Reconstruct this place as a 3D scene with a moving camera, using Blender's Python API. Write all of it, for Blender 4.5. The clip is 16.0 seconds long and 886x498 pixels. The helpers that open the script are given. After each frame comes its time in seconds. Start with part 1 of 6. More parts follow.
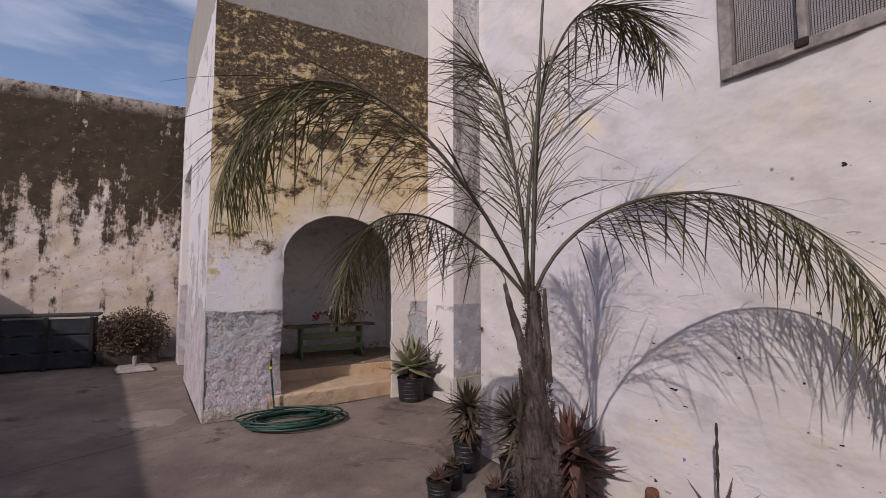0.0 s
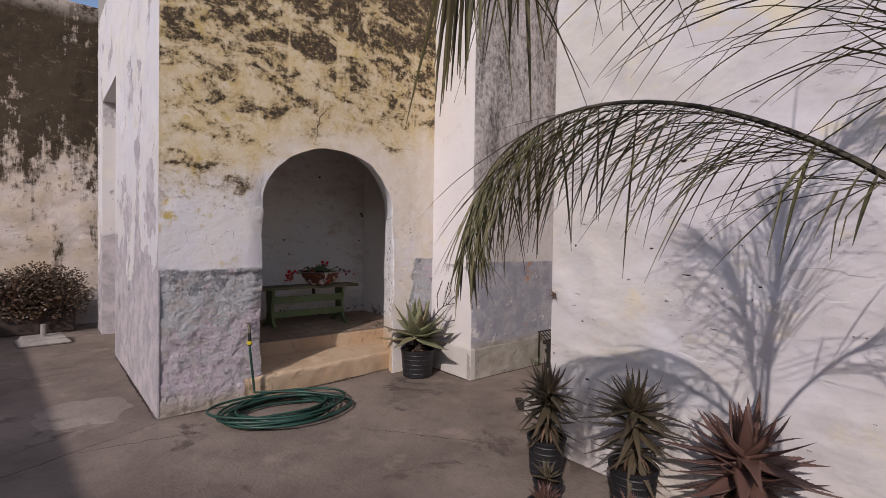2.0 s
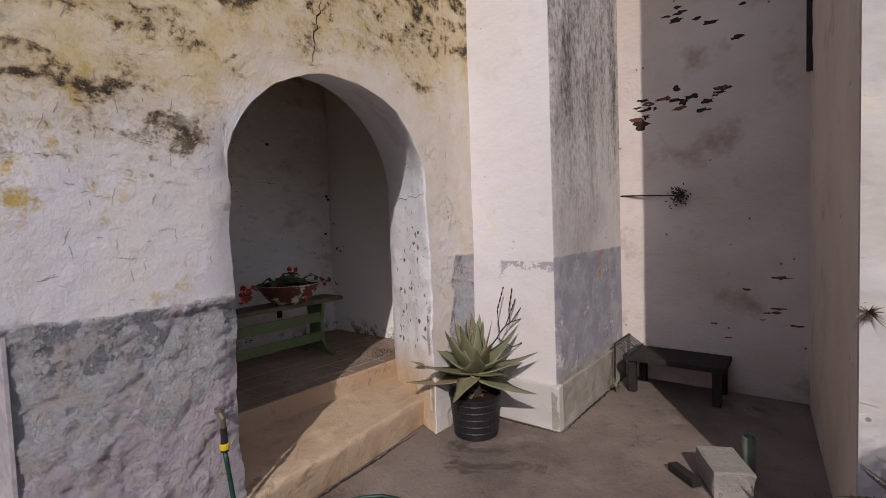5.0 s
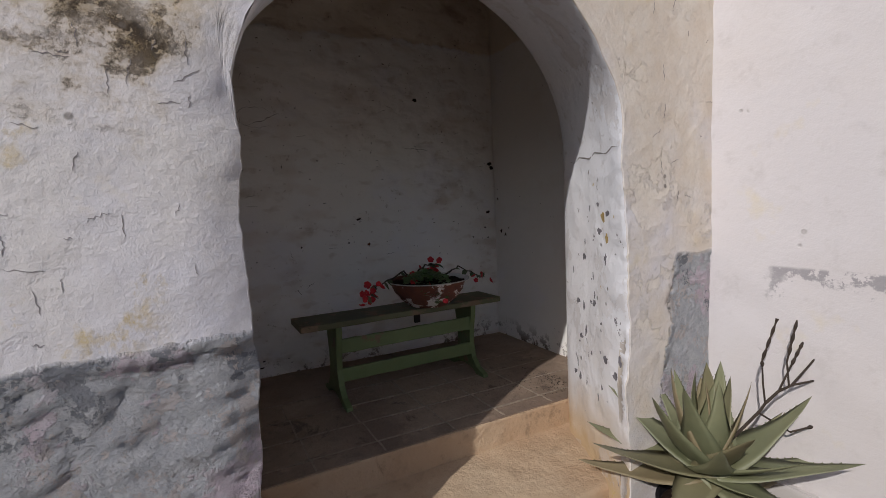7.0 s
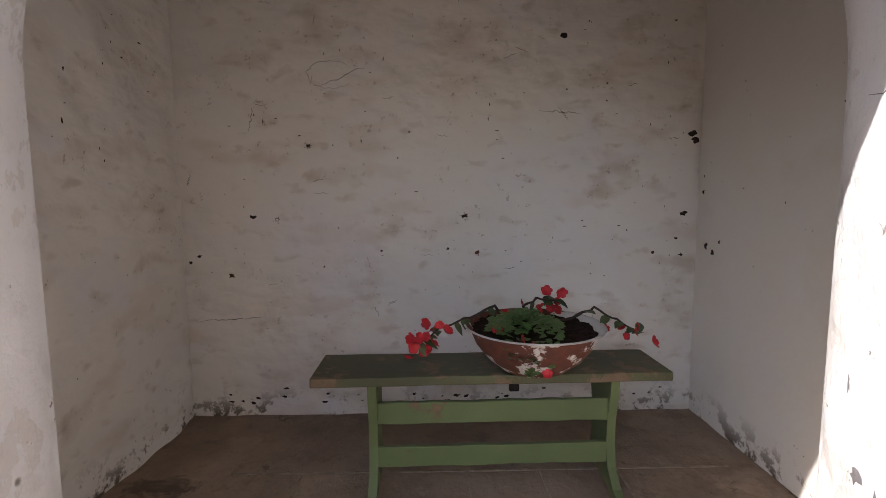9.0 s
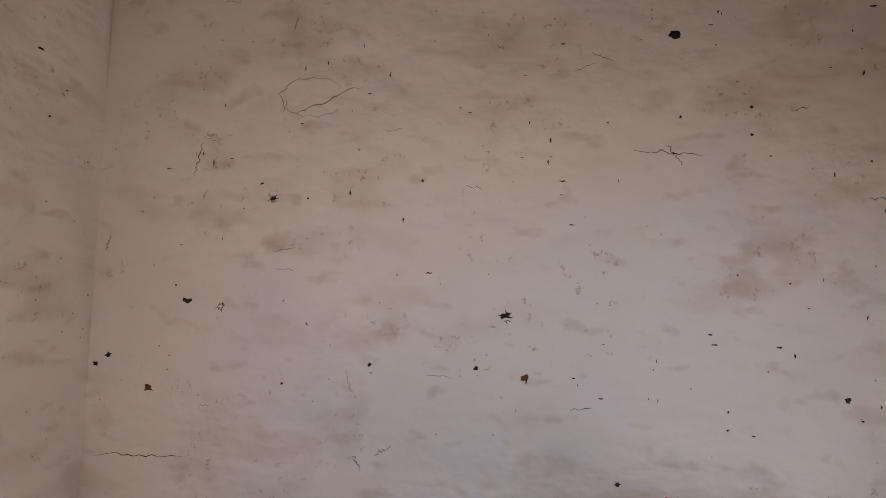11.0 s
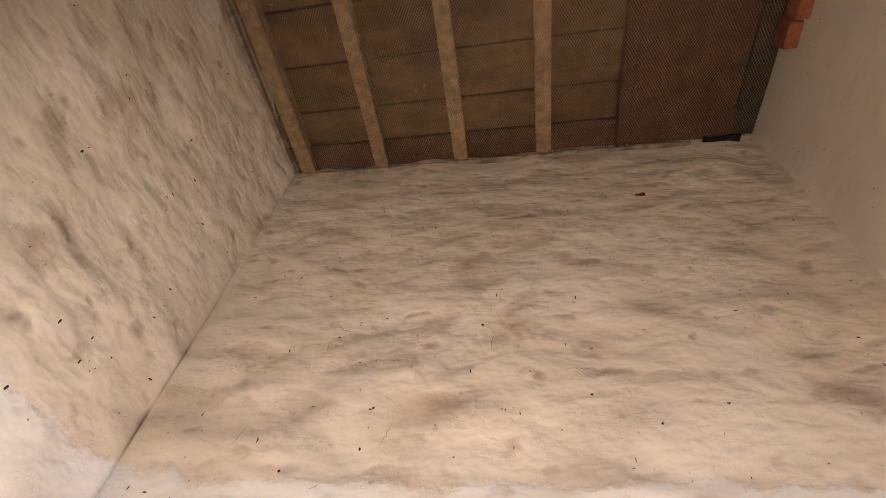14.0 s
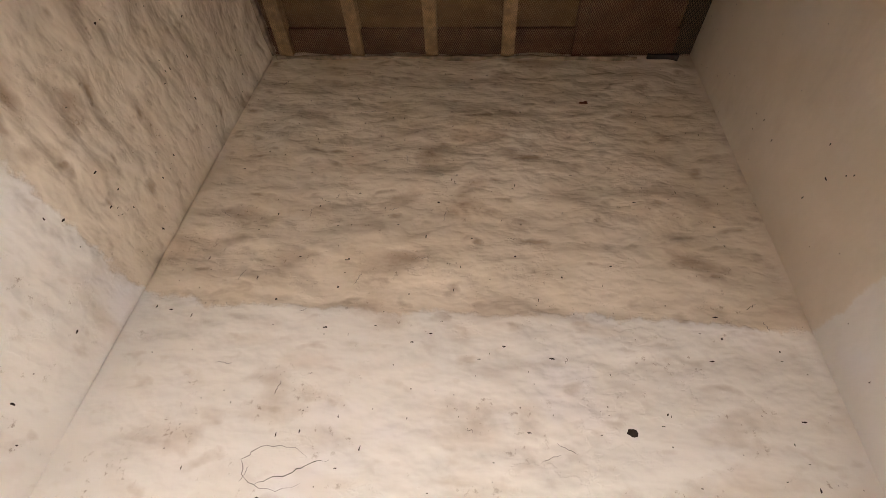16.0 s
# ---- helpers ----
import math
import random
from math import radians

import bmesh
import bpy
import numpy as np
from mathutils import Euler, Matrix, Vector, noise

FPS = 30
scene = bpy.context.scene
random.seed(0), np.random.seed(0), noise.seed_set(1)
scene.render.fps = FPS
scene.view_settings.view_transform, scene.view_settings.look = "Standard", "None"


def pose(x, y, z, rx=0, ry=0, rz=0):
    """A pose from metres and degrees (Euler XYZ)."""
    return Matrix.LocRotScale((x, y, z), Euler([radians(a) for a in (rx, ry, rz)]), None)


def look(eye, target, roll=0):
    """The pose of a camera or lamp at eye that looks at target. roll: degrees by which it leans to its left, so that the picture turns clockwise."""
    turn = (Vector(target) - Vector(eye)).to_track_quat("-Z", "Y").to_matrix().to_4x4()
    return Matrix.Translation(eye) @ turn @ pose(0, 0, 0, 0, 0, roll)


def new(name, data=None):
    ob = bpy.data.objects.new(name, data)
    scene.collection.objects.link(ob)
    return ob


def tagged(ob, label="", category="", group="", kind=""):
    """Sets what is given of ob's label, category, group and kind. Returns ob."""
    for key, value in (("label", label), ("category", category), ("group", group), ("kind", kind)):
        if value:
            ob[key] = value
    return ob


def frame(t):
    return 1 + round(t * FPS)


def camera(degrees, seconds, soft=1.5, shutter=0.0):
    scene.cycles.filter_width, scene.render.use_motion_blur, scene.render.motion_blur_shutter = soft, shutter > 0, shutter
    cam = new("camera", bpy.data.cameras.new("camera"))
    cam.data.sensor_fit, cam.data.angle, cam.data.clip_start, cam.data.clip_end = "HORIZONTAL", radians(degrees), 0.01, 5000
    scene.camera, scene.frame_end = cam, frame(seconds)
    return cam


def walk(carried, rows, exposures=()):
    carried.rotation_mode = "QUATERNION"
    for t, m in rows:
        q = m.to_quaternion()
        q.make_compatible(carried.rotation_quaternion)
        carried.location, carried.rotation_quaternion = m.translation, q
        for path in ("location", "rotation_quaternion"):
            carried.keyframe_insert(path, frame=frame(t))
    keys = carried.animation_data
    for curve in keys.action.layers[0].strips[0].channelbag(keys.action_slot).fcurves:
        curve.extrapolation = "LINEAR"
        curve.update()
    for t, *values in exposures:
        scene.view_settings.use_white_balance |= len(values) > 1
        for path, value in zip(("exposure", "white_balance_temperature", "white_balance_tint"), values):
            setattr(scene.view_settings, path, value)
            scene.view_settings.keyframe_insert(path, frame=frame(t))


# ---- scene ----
cam = camera(87.5, 16.0, soft=0.8)
PATH = [
    (0, (-0.361, -5.653, 1.504), (0.657, -3.937, 1.648), 0.0),
    (0.5, (-0.467, -5.307, 1.511), (0.706, -3.692, 1.626), 0.3),
    (1, (-0.482, -4.96, 1.477), (0.714, -3.357, 1.528), 0.1),
    (1.5, (-0.461, -4.604, 1.486), (0.706, -2.98, 1.495), 0.2),
    (2, (-0.562, -4.246, 1.454), (0.701, -2.695, 1.419), 0.9),
    (2.5, (-0.584, -3.902, 1.439), (0.801, -2.46, 1.379), 0.1),
    (3, (-0.511, -3.522, 1.421), (0.953, -2.161, 1.367), -0.4),
    (3.2, (-0.512, -3.368, 1.438), (0.999, -2.061, 1.37), 0.2),
    (5.3, (-0.201, -1.932, 1.478), (1.358, -0.684, 1.378), -2.2),
    (5.5, (-0.153, -1.839, 1.477), (1.379, -0.559, 1.372), -2.6),
    (6, (0.071, -1.659, 1.482), (1.449, -0.217, 1.333), -2.9),
    (6.5, (0.373, -1.51, 1.536), (1.486, 0.141, 1.338), -3.5),
    (7, (0.711, -1.282, 1.492), (1.633, 0.484, 1.315), -2.5),
    (7.5, (1.033, -1.11, 1.493), (1.705, 0.765, 1.306), -2.7),
    (8, (1.323, -0.928, 1.517), (1.699, 1.022, 1.286), -2.7),
    (8.2, (1.388, -0.825, 1.5), (1.692, 1.135, 1.247), -2.2),
    (10.3, (1.865, 0.4, 1.523), (1.639, 2.386, 1.468), 1.3),
    (10.5, (1.821, 0.453, 1.541), (1.621, 2.443, 1.503), 1.7),
    (11, (1.762, 0.621, 1.574), (1.523, 2.605, 1.665), 2.0),
    (11.5, (1.794, 0.851, 1.778), (1.363, 2.789, 2.015), 0.9),
    (12, (1.813, 0.936, 1.931), (1.412, 2.843, 2.383), -0.5),
    (12.5, (1.768, 0.935, 2.034), (1.498, 2.768, 2.788), -1.3),
    (13, (1.729, 0.85, 2.115), (1.433, 2.537, 3.149), 0.3),
    (13.5, (1.705, 0.779, 2.163), (1.399, 2.25, 3.484), 3.5),
    (14, (1.697, 0.74, 2.192), (1.382, 2.008, 3.707), 7.5),
    (14.5, (1.705, 0.731, 2.22), (1.392, 1.876, 3.829), 9.8),
    (15, (1.739, 0.742, 2.18), (1.383, 1.961, 3.725), 10.3),
    (15.5, (1.761, 0.723, 2.078), (1.434, 2.135, 3.456), 7.9),
    (16, (1.768, 0.488, 1.852), (1.6, 2.077, 3.056), 5.8),
]
walk(cam, [(t, look(eye, target, roll)) for t, eye, target, roll in PATH],
     exposures=[(0, 0.08, 6500, 22), (1.5, 0.18, 6450, 18), (3.0, 0.2, 6450, 18), (5.5, 0.1, 6350, 16), (7.0, 0.16, 6200, 12), (8.2, 1.02, 6300, 10),
                (10.3, 2.68, 6950, 19), (11.5, 2.52, 6850, 17), (12.5, 3.35, 6600, 12), (13.5, 4.35, 6550, 12), (14.5, 5.1, 6560, 12), (15.3, 4.72, 6480, 9), (16.0, 4.25, 6600, 9)])

# ---- world, sun ----
SUN_AZ, SUN_EL = radians(32.2), radians(33.7)          # travel of the light in plan, height
travel = Vector((math.cos(SUN_AZ) * math.cos(SUN_EL), math.sin(SUN_AZ) * math.cos(SUN_EL), -math.sin(SUN_EL)))
world = bpy.data.worlds.new("sky_world")
scene.world = world
world.use_nodes = True
wn = world.node_tree
sky = wn.nodes.new("ShaderNodeTexSky")
sky.sky_type = "NISHITA"
sky.sun_disc = False
sky.sun_elevation = SUN_EL
sky.sun_rotation = math.atan2(-travel.x, -travel.y)
bg = wn.nodes["Background"]
bg.inputs["Strength"].default_value = 0.115
# thin streaks of cloud over the blue
tc = wn.nodes.new("ShaderNodeTexCoord")
mp = wn.nodes.new("ShaderNodeMapping")
mp.inputs["Scale"].default_value = (2.0, 2.0, 9.0)
mp.inputs["Rotation"].default_value = (0.25, 0.15, 0.0)
cn = wn.nodes.new("ShaderNodeTexNoise")
cn.inputs["Scale"].default_value = 2.2
cn.inputs["Detail"].default_value = 6
cr_ = wn.nodes.new("ShaderNodeValToRGB")
cr_.color_ramp.elements[0].position = 0.46
cr_.color_ramp.elements[1].position = 0.88
mx = wn.nodes.new("ShaderNodeMix")
mx.data_type = "RGBA"
mx.inputs["B"].default_value = (4.2, 4.7, 5.6, 1)
wn.links.new(tc.outputs["Generated"], mp.inputs["Vector"])
wn.links.new(mp.outputs["Vector"], cn.inputs["Vector"])
wn.links.new(cn.outputs["Fac"], cr_.inputs["Fac"])
wn.links.new(cr_.outputs["Color"], mx.inputs["Factor"])
wn.links.new(sky.outputs["Color"], mx.inputs["A"])
wn.links.new(mx.outputs["Result"], bg.inputs["Color"])

sun = new("sun", bpy.data.lights.new("sun", "SUN"))
sun.data.energy, sun.data.angle, sun.data.color = 2.5, radians(0.55), (1.0, 0.94, 0.86)
sun.matrix_world = look((-6, -6, 8), tuple(Vector((-6, -6, 8)) + travel))


# ---- materials ----
class Nodes:
    """A short hand for node materials in the mesh's own metres."""

    def __init__(self, name, rough=0.85, metal=0.0, spec=0.3):
        self.m = bpy.data.materials.new(name)
        self.m.use_nodes = True
        self.t = self.m.node_tree
        self.b = self.t.nodes["Principled BSDF"]
        self.b.inputs["Roughness"].default_value = rough
        self.b.inputs["Metallic"].default_value = metal
        self.b.inputs["Specular IOR Level"].default_value = spec
        self.co = self.t.nodes.new("ShaderNodeTexCoord").outputs["Object"]

    def link(self, a, b):
        self.t.links.new(a, b)

    def put(self, sock, v):
        if isinstance(v, bpy.types.NodeSocket):
            self.link(v, sock)
        elif isinstance(v, tuple) and len(v) == 3 and sock.type == "RGBA":
            sock.default_value = (*v, 1)
        else:
            sock.default_value = v

    def scaled(self, sx, sy, sz, off=(0, 0, 0)):
        n = self.t.nodes.new("ShaderNodeMapping")
        n.inputs["Scale"].default_value = (sx, sy, sz)
        n.inputs["Location"].default_value = off
        self.link(self.co, n.inputs["Vector"])
        return n.outputs["Vector"]

    def noise(self, scale, detail=5, rough=0.55, co=None, warp=0.0):
        n = self.t.nodes.new("ShaderNodeTexNoise")
        n.inputs["Scale"].default_value = scale
        n.inputs["Detail"].default_value = detail
        n.inputs["Roughness"].default_value = rough
        n.inputs["Distortion"].default_value = warp
        self.link(co or self.co, n.inputs["Vector"])
        return n.outputs["Fac"]

    def voronoi(self, scale, co=None, feature="F1", rnd=1.0):
        n = self.t.nodes.new("ShaderNodeTexVoronoi")
        n.feature = feature
        n.inputs["Scale"].default_value = scale
        n.inputs["Randomness"].default_value = rnd
        self.link(co or self.co, n.inputs["Vector"])
        return n.outputs["Distance"]

    def ramp(self, v, lo, hi):
        n = self.t.nodes.new("ShaderNodeMapRange")
        n.inputs["From Min"].default_value = lo
        n.inputs["From Max"].default_value = hi
        self.put(n.inputs["Value"], v)
        return n.outputs["Result"]

    def math(self, op, a, b=0.0):
        n = self.t.nodes.new("ShaderNodeMath")
        n.operation = op
        self.put(n.inputs[0], a)
        self.put(n.inputs[1], b)
        return n.outputs[0]

    def mix(self, fac, a, b):
        n = self.t.nodes.new("ShaderNodeMix")
        n.data_type = "RGBA"
        self.put(n.inputs["Factor"], fac)
        self.put(n.inputs["A"], a)
        self.put(n.inputs["B"], b)
        return n.outputs["Result"]

    def axis(self, k):
        n = self.t.nodes.new("ShaderNodeSeparateXYZ")
        self.link(self.co, n.inputs[0])
        return n.outputs[k]

    def rnd(self):
        return self.t.nodes.new("ShaderNodeObjectInfo").outputs["Random"]

    def island(self):
        return self.t.nodes.new("ShaderNodeNewGeometry").outputs["Random Per Island"]

    def done(self, color, bump=None, strength=0.5, dist=0.01, rough=None):
        self.put(self.b.inputs["Base Color"], color)
        if bump is not None:
            n = self.t.nodes.new("ShaderNodeBump")
            n.inputs["Strength"].default_value = strength
            n.inputs["Distance"].default_value = dist
            self.link(bump, n.inputs["Height"])
            self.link(n.outputs["Normal"], self.b.inputs["Normal"])
        if rough is not None:
            self.put(self.b.inputs["Roughness"], rough)
        return self.m


def pits(k, scale, size, keep):
    """Sparse dark chips: cells whose middle is near, thinned by a slow noise."""
    d = k.ramp(k.voronoi(scale), size, size * 0.6)
    return k.math("MULTIPLY", d, k.ramp(k.noise(scale * 0.31, 2), keep, keep + 0.03))


def limewash(name, base, tint, tint2, bump_s=0.6, chips=0.5, foot=False, band=False):
    """Old whitewash over uneven plaster: slow tints, chips and trowel marks."""
    k = Nodes(name, 0.9, spec=0.15)
    c = k.mix(k.ramp(k.noise(0.9, 4), 0.42, 0.62), base, tint)
    c = k.mix(k.ramp(k.noise(2.3, 5, 0.6), 0.58, 0.72), c, tint2)
    c = k.mix(k.math("MULTIPLY", k.ramp(k.noise(9, 6, 0.7), 0.55, 0.75), 0.25), c, (0.35, 0.31, 0.28))
    if foot:
        z = k.axis(2)
        c = k.mix(k.math("MULTIPLY", k.ramp(k.math("ADD", z, k.math("MULTIPLY", k.noise(4, 5), 0.35)), 0.78, 0.42), 0.9), c, (0.52, 0.36, 0.18))
        c = k.mix(k.ramp(k.noise(6.5, 6, 0.7), 0.655, 0.67), c, (0.30, 0.27, 0.27))
        c = k.mix(k.ramp(k.noise(4.5, 6, 0.7, k.scaled(1, 1, 1, (3, 3, 3))), 0.67, 0.68), c, (0.55, 0.42, 0.18))
    if band:
        z = k.axis(2)
        b = k.math("MULTIPLY", k.ramp(z, 1.205, 1.195), k.ramp(k.math("ADD", z, k.math("MULTIPLY", k.noise(5, 7, 0.75), 0.7)), 1.47, 1.50))
        near = k.ramp(k.math("ADD", k.axis(1), k.math("MULTIPLY", k.noise(4, 5, 0.7), 0.4)), -0.06, -0.12)
        b = k.math("MULTIPLY", b, k.math("MULTIPLY", near, k.ramp(k.noise(13, 6, 0.75), 0.43, 0.47)))
        c = k.mix(b, c, (0.36, 0.34, 0.35))
        c = k.mix(k.math("MULTIPLY", k.ramp(z, 0.34, 0.30), 0.6), c, (0.45, 0.42, 0.38))
    step = 0.0
    if foot:
        peel = k.ramp(k.noise(3.4, 9, 0.72, k.scaled(1, 1, 0.8, (2, 5, 1)), 0.3), 0.56, 0.568)
        c = k.mix(k.math("MULTIPLY", peel, 0.4), c, (0.62, 0.58, 0.56))
        flake = k.math("MULTIPLY", k.ramp(k.noise(9, 7, 0.7, k.scaled(1, 1, 0.6, (1, 1, 6))), 0.655, 0.662), k.ramp(z, 1.9, 1.5))
        c = k.mix(flake, c, (0.22, 0.20, 0.22))
        step = k.math("ADD", k.math("MULTIPLY", peel, 0.10), k.math("MULTIPLY", flake, 0.12))
    p = pits(k, 13, 0.16, 0.60)
    c = k.mix(k.math("MULTIPLY", p, chips), c, (0.16, 0.14, 0.12))
    h = k.math("ADD", k.noise(3.5, 8, 0.66), k.math("MULTIPLY", k.noise(30, 5, 0.7), 0.22))
    h = k.math("SUBTRACT", k.math("SUBTRACT", h, step), k.math("MULTIPLY", p, 0.3))
    return k.done(c, h, bump_s, 0.03)


def arch_plaster(name="weathered_arch_wall_plaster", growth=True):
    """Whitewash with a broken grey and pink dado; above the arch ochre and black growth, bare cement at the top."""
    k = Nodes(name, 0.92, spec=0.12)
    z, x = k.axis(2), k.axis(0)
    n1, n2, n3 = k.noise(1.6, 6, 0.62), k.noise(6, 7, 0.68), k.noise(24, 6, 0.72)
    c = k.mix(k.ramp(n1, 0.4, 0.62), *(((0.64, 0.625, 0.67), (0.66, 0.625, 0.60)) if growth else ((0.60, 0.58, 0.61), (0.63, 0.595, 0.58))))
    if growth:
        creamy = k.math("ADD", k.math("ADD", k.ramp(z, 1.75, 2.5), k.math("MULTIPLY", k.ramp(x, 1.9, 2.3), 0.5)), k.math("MULTIPLY", k.math("SUBTRACT", n1, 0.5), 1.1))
        c = k.mix(k.math("MULTIPLY", k.ramp(creamy, 0.30, 0.62), 0.8), c, k.mix(k.ramp(n2, 0.4, 0.6), (0.65, 0.575, 0.48), (0.60, 0.50, 0.385)))
    peel = k.ramp(k.noise(2.3, 9, 0.70, k.scaled(1, 1, 1, (6, 2, 4)), 0.12), 0.535, 0.543)
    peel2 = k.ramp(k.noise(5.2, 9, 0.74, k.scaled(1, 1, 1.2, (1, 7, 4)), 0.1), 0.60, 0.608)
    some = k.ramp(k.noise(1.3, 3, 0.5, k.scaled(1, 1, 1, (8, 8, 8))), 0.50, 0.60)
    peel, peel2 = k.math("MULTIPLY", peel, some), k.math("MULTIPLY", peel2, some)
    c = k.mix(k.math("MULTIPLY", peel, 0.5), c, (0.72, 0.65, 0.55))
    c = k.mix(k.math("MULTIPLY", peel2, 0.35), c, (0.56, 0.53, 0.54))
    c = k.mix(k.math("MULTIPLY", k.ramp(k.noise(4.3, 6, 0.65), 0.60, 0.68), 0.3), c, (0.66, 0.57, 0.38))
    dark = 0.0
    if growth:
        wave, fine = k.noise(1.9, 7, 0.66), k.noise(15, 7, 0.78)
        up = k.math("ADD", k.ramp(z, 1.95, 3.35), k.math("MULTIPLY", k.math("SUBTRACT", wave, 0.5), 1.2))
        up = k.math("ADD", up, k.math("MULTIPLY", k.ramp(x, 1.1, 0.1), 0.62))
        up = k.math("SUBTRACT", up, k.math("MULTIPLY", k.ramp(x, 2.2, 2.7), 0.2))
        c = k.mix(k.math("MULTIPLY", k.math("MULTIPLY", k.ramp(up, 0.14, 0.42), k.ramp(z, 1.7, 2.15)), 0.85), c, k.mix(k.ramp(n2, 0.38, 0.6), (0.62, 0.52, 0.37), (0.56, 0.43, 0.22)))
        c = k.mix(k.math("MULTIPLY", k.ramp(k.noise(4.6, 8, 0.72, k.scaled(1, 1, 0.8, (2, 2, 2))), 0.56, 0.64), k.ramp(up, 0.3, 0.5)), c, (0.50, 0.37, 0.13))
        drip = k.ramp(k.noise(5.5, 5, 0.6, k.scaled(1, 1, 0.10, (1, 1, 0))), 0.56, 0.66)
        clump = k.math("ADD", k.noise(3.1, 5, 0.62, k.scaled(1, 1, 1.8, (5, 0, 1)), 0.7), k.math("MULTIPLY", k.math("SUBTRACT", fine, 0.5), 0.75))
        clump = k.math("ADD", clump, k.math("MULTIPLY", k.ramp(z, 2.4, 4.5), 0.25))
        clump = k.math("SUBTRACT", clump, k.math("MULTIPLY", drip, 0.13))
        zone = k.math("MULTIPLY", k.ramp(up, 0.24, 0.38), k.ramp(z, 1.62, 1.9))
        c = k.mix(k.math("MULTIPLY", k.math("MULTIPLY", k.ramp(clump, 0.47, 0.60), zone), 0.65), c, (0.37, 0.26, 0.115))
        pale = k.ramp(k.noise(21, 6, 0.75, k.scaled(1, 1, 1.4, (3, 3, 3))), 0.56, 0.60)
        dark = k.math("MULTIPLY", k.math("MULTIPLY", k.ramp(clump, 0.575, 0.66), zone), k.math("SUBTRACT", 1.0, k.math("MULTIPLY", pale, 0.8)))
        c = k.mix(k.math("MULTIPLY", dark, 0.95), c, k.mix(k.ramp(fine, 0.4, 0.6), (0.09, 0.063, 0.042), (0.025, 0.019, 0.014)))
    # dado, where the coat has gone
    wob = k.math("MULTIPLY", k.math("SUBTRACT", k.noise(5 if growth else 2.4, 7, 0.68), 0.5), 0.10 if growth else 1.9)
    low = k.ramp(k.math("ADD", z, wob), *((1.19, 1.175) if growth else (1.02, 1.0)))
    pink = k.mix(k.ramp(n2, 0.42, 0.6), (0.70, 0.585, 0.65), (0.66, 0.62, 0.65))
    st = k.scaled(1, 1, 1.0 if growth else 0.8, (1, 4, 2))
    g1 = k.math("ADD", k.noise(2.8, 9, 0.68, st), k.math("MULTIPLY", k.ramp(z, 0.35, 0.95), 0.23))
    grey = k.ramp(g1, 0.65, 0.67)
    d = k.mix(k.math("MULTIPLY", k.ramp(n3, 0.45, 0.62), 0.25), pink, (0.45, 0.42, 0.47))
    d = k.mix(grey, d, k.mix(k.ramp(n3, 0.38, 0.6), (0.66, 0.66, 0.675), (0.52, 0.53, 0.56)))
    g2 = k.math("ADD", k.noise(3.6, 9, 0.72, st), k.math("MULTIPLY", k.ramp(z, 0.80, 1.12), 0.16))
    crusty = k.ramp(g2, 0.665, 0.68)
    d = k.mix(k.math("MULTIPLY", crusty, 0.9), d, k.mix(n3, (0.20, 0.21, 0.235), (0.36, 0.37, 0.40)))
    left = k.ramp(k.noise(7.5, 9, 0.74, k.scaled(1, 1, 1, (9, 4, 1))), 0.548, 0.558)
    d = k.mix(left, d, k.mix(n2, (0.68, 0.64, 0.66), (0.62, 0.55, 0.50)))
    hol = k.math("MULTIPLY", k.ramp(k.math("ADD", k.voronoi(6.5), k.math("MULTIPLY", n3, 0.25)), 0.36, 0.30), k.ramp(k.noise(2.4, 3), 0.44, 0.5))
    d = k.mix(k.math("MULTIPLY", hol, 0.5), d, (0.34, 0.32, 0.33))
    d = k.mix(k.math("MULTIPLY", k.ramp(k.math("ADD", z, wob), 0.17, 0.06), 0.75), d, k.mix(n2, (0.62, 0.52, 0.38), (0.38, 0.31, 0.24)))
    d = k.mix(k.math("MULTIPLY", k.ramp(k.noise(18, 8, 0.8), 0.56, 0.63), 0.3), d, (0.24, 0.22, 0.23))
    d = k.mix(k.math("MULTIPLY", k.ramp(k.noise(11, 8, 0.8, k.scaled(1, 1, 1, (7, 1, 3))), 0.57, 0.61), 0.6), d, (0.66, 0.62, 0.64))
    keep = k.ramp(k.noise(1.1, 4), 0.36, 0.38)
    if growth:
        ragged = k.math("ADD", x, k.math("MULTIPLY", k.math("SUBTRACT", k.noise(6, 6, 0.7), 0.5), 0.22))
        right = k.math("MULTIPLY", k.ramp(k.math("ADD", ragged, k.math("MULTIPLY", k.ramp(z, 1.1, 0.5), 0.10)), 2.47, 2.49), k.ramp(k.math("ADD", z, wob), 1.255, 1.235))
        low = k.math("ADD", k.math("MULTIPLY", low, k.ramp(x, 1.0, 0.95)), right)
    else:
        low = k.math("MULTIPLY", low, keep)
        flake = k.math("ADD", k.noise(2.1, 8, 0.64, k.scaled(1, 1, 0.7, (2, 6, 1)), 0.3), k.math("MULTIPLY", k.ramp(z, 2.3, 0.5), 0.20))
        flake = k.ramp(flake, 0.58, 0.592)
        c = k.mix(flake, c, k.mix(k.ramp(n2, 0.42, 0.58), (0.36, 0.34, 0.36), (0.50, 0.45, 0.47)))
        low = k.math("MULTIPLY", low, k.math("SUBTRACT", 1.0, flake))
        peel = k.math("ADD", peel, k.math("MULTIPLY", flake, 1.6))
    c = k.mix(low, c, d)
    p = pits(k, 11, 0.12, 0.58)
    c = k.mix(k.math("MULTIPLY", p, 0.7), c, (0.13, 0.11, 0.09))
    cem = k.ramp(k.math("ADD", z, k.math("MULTIPLY", n2, 0.05)), 4.74, 4.76)
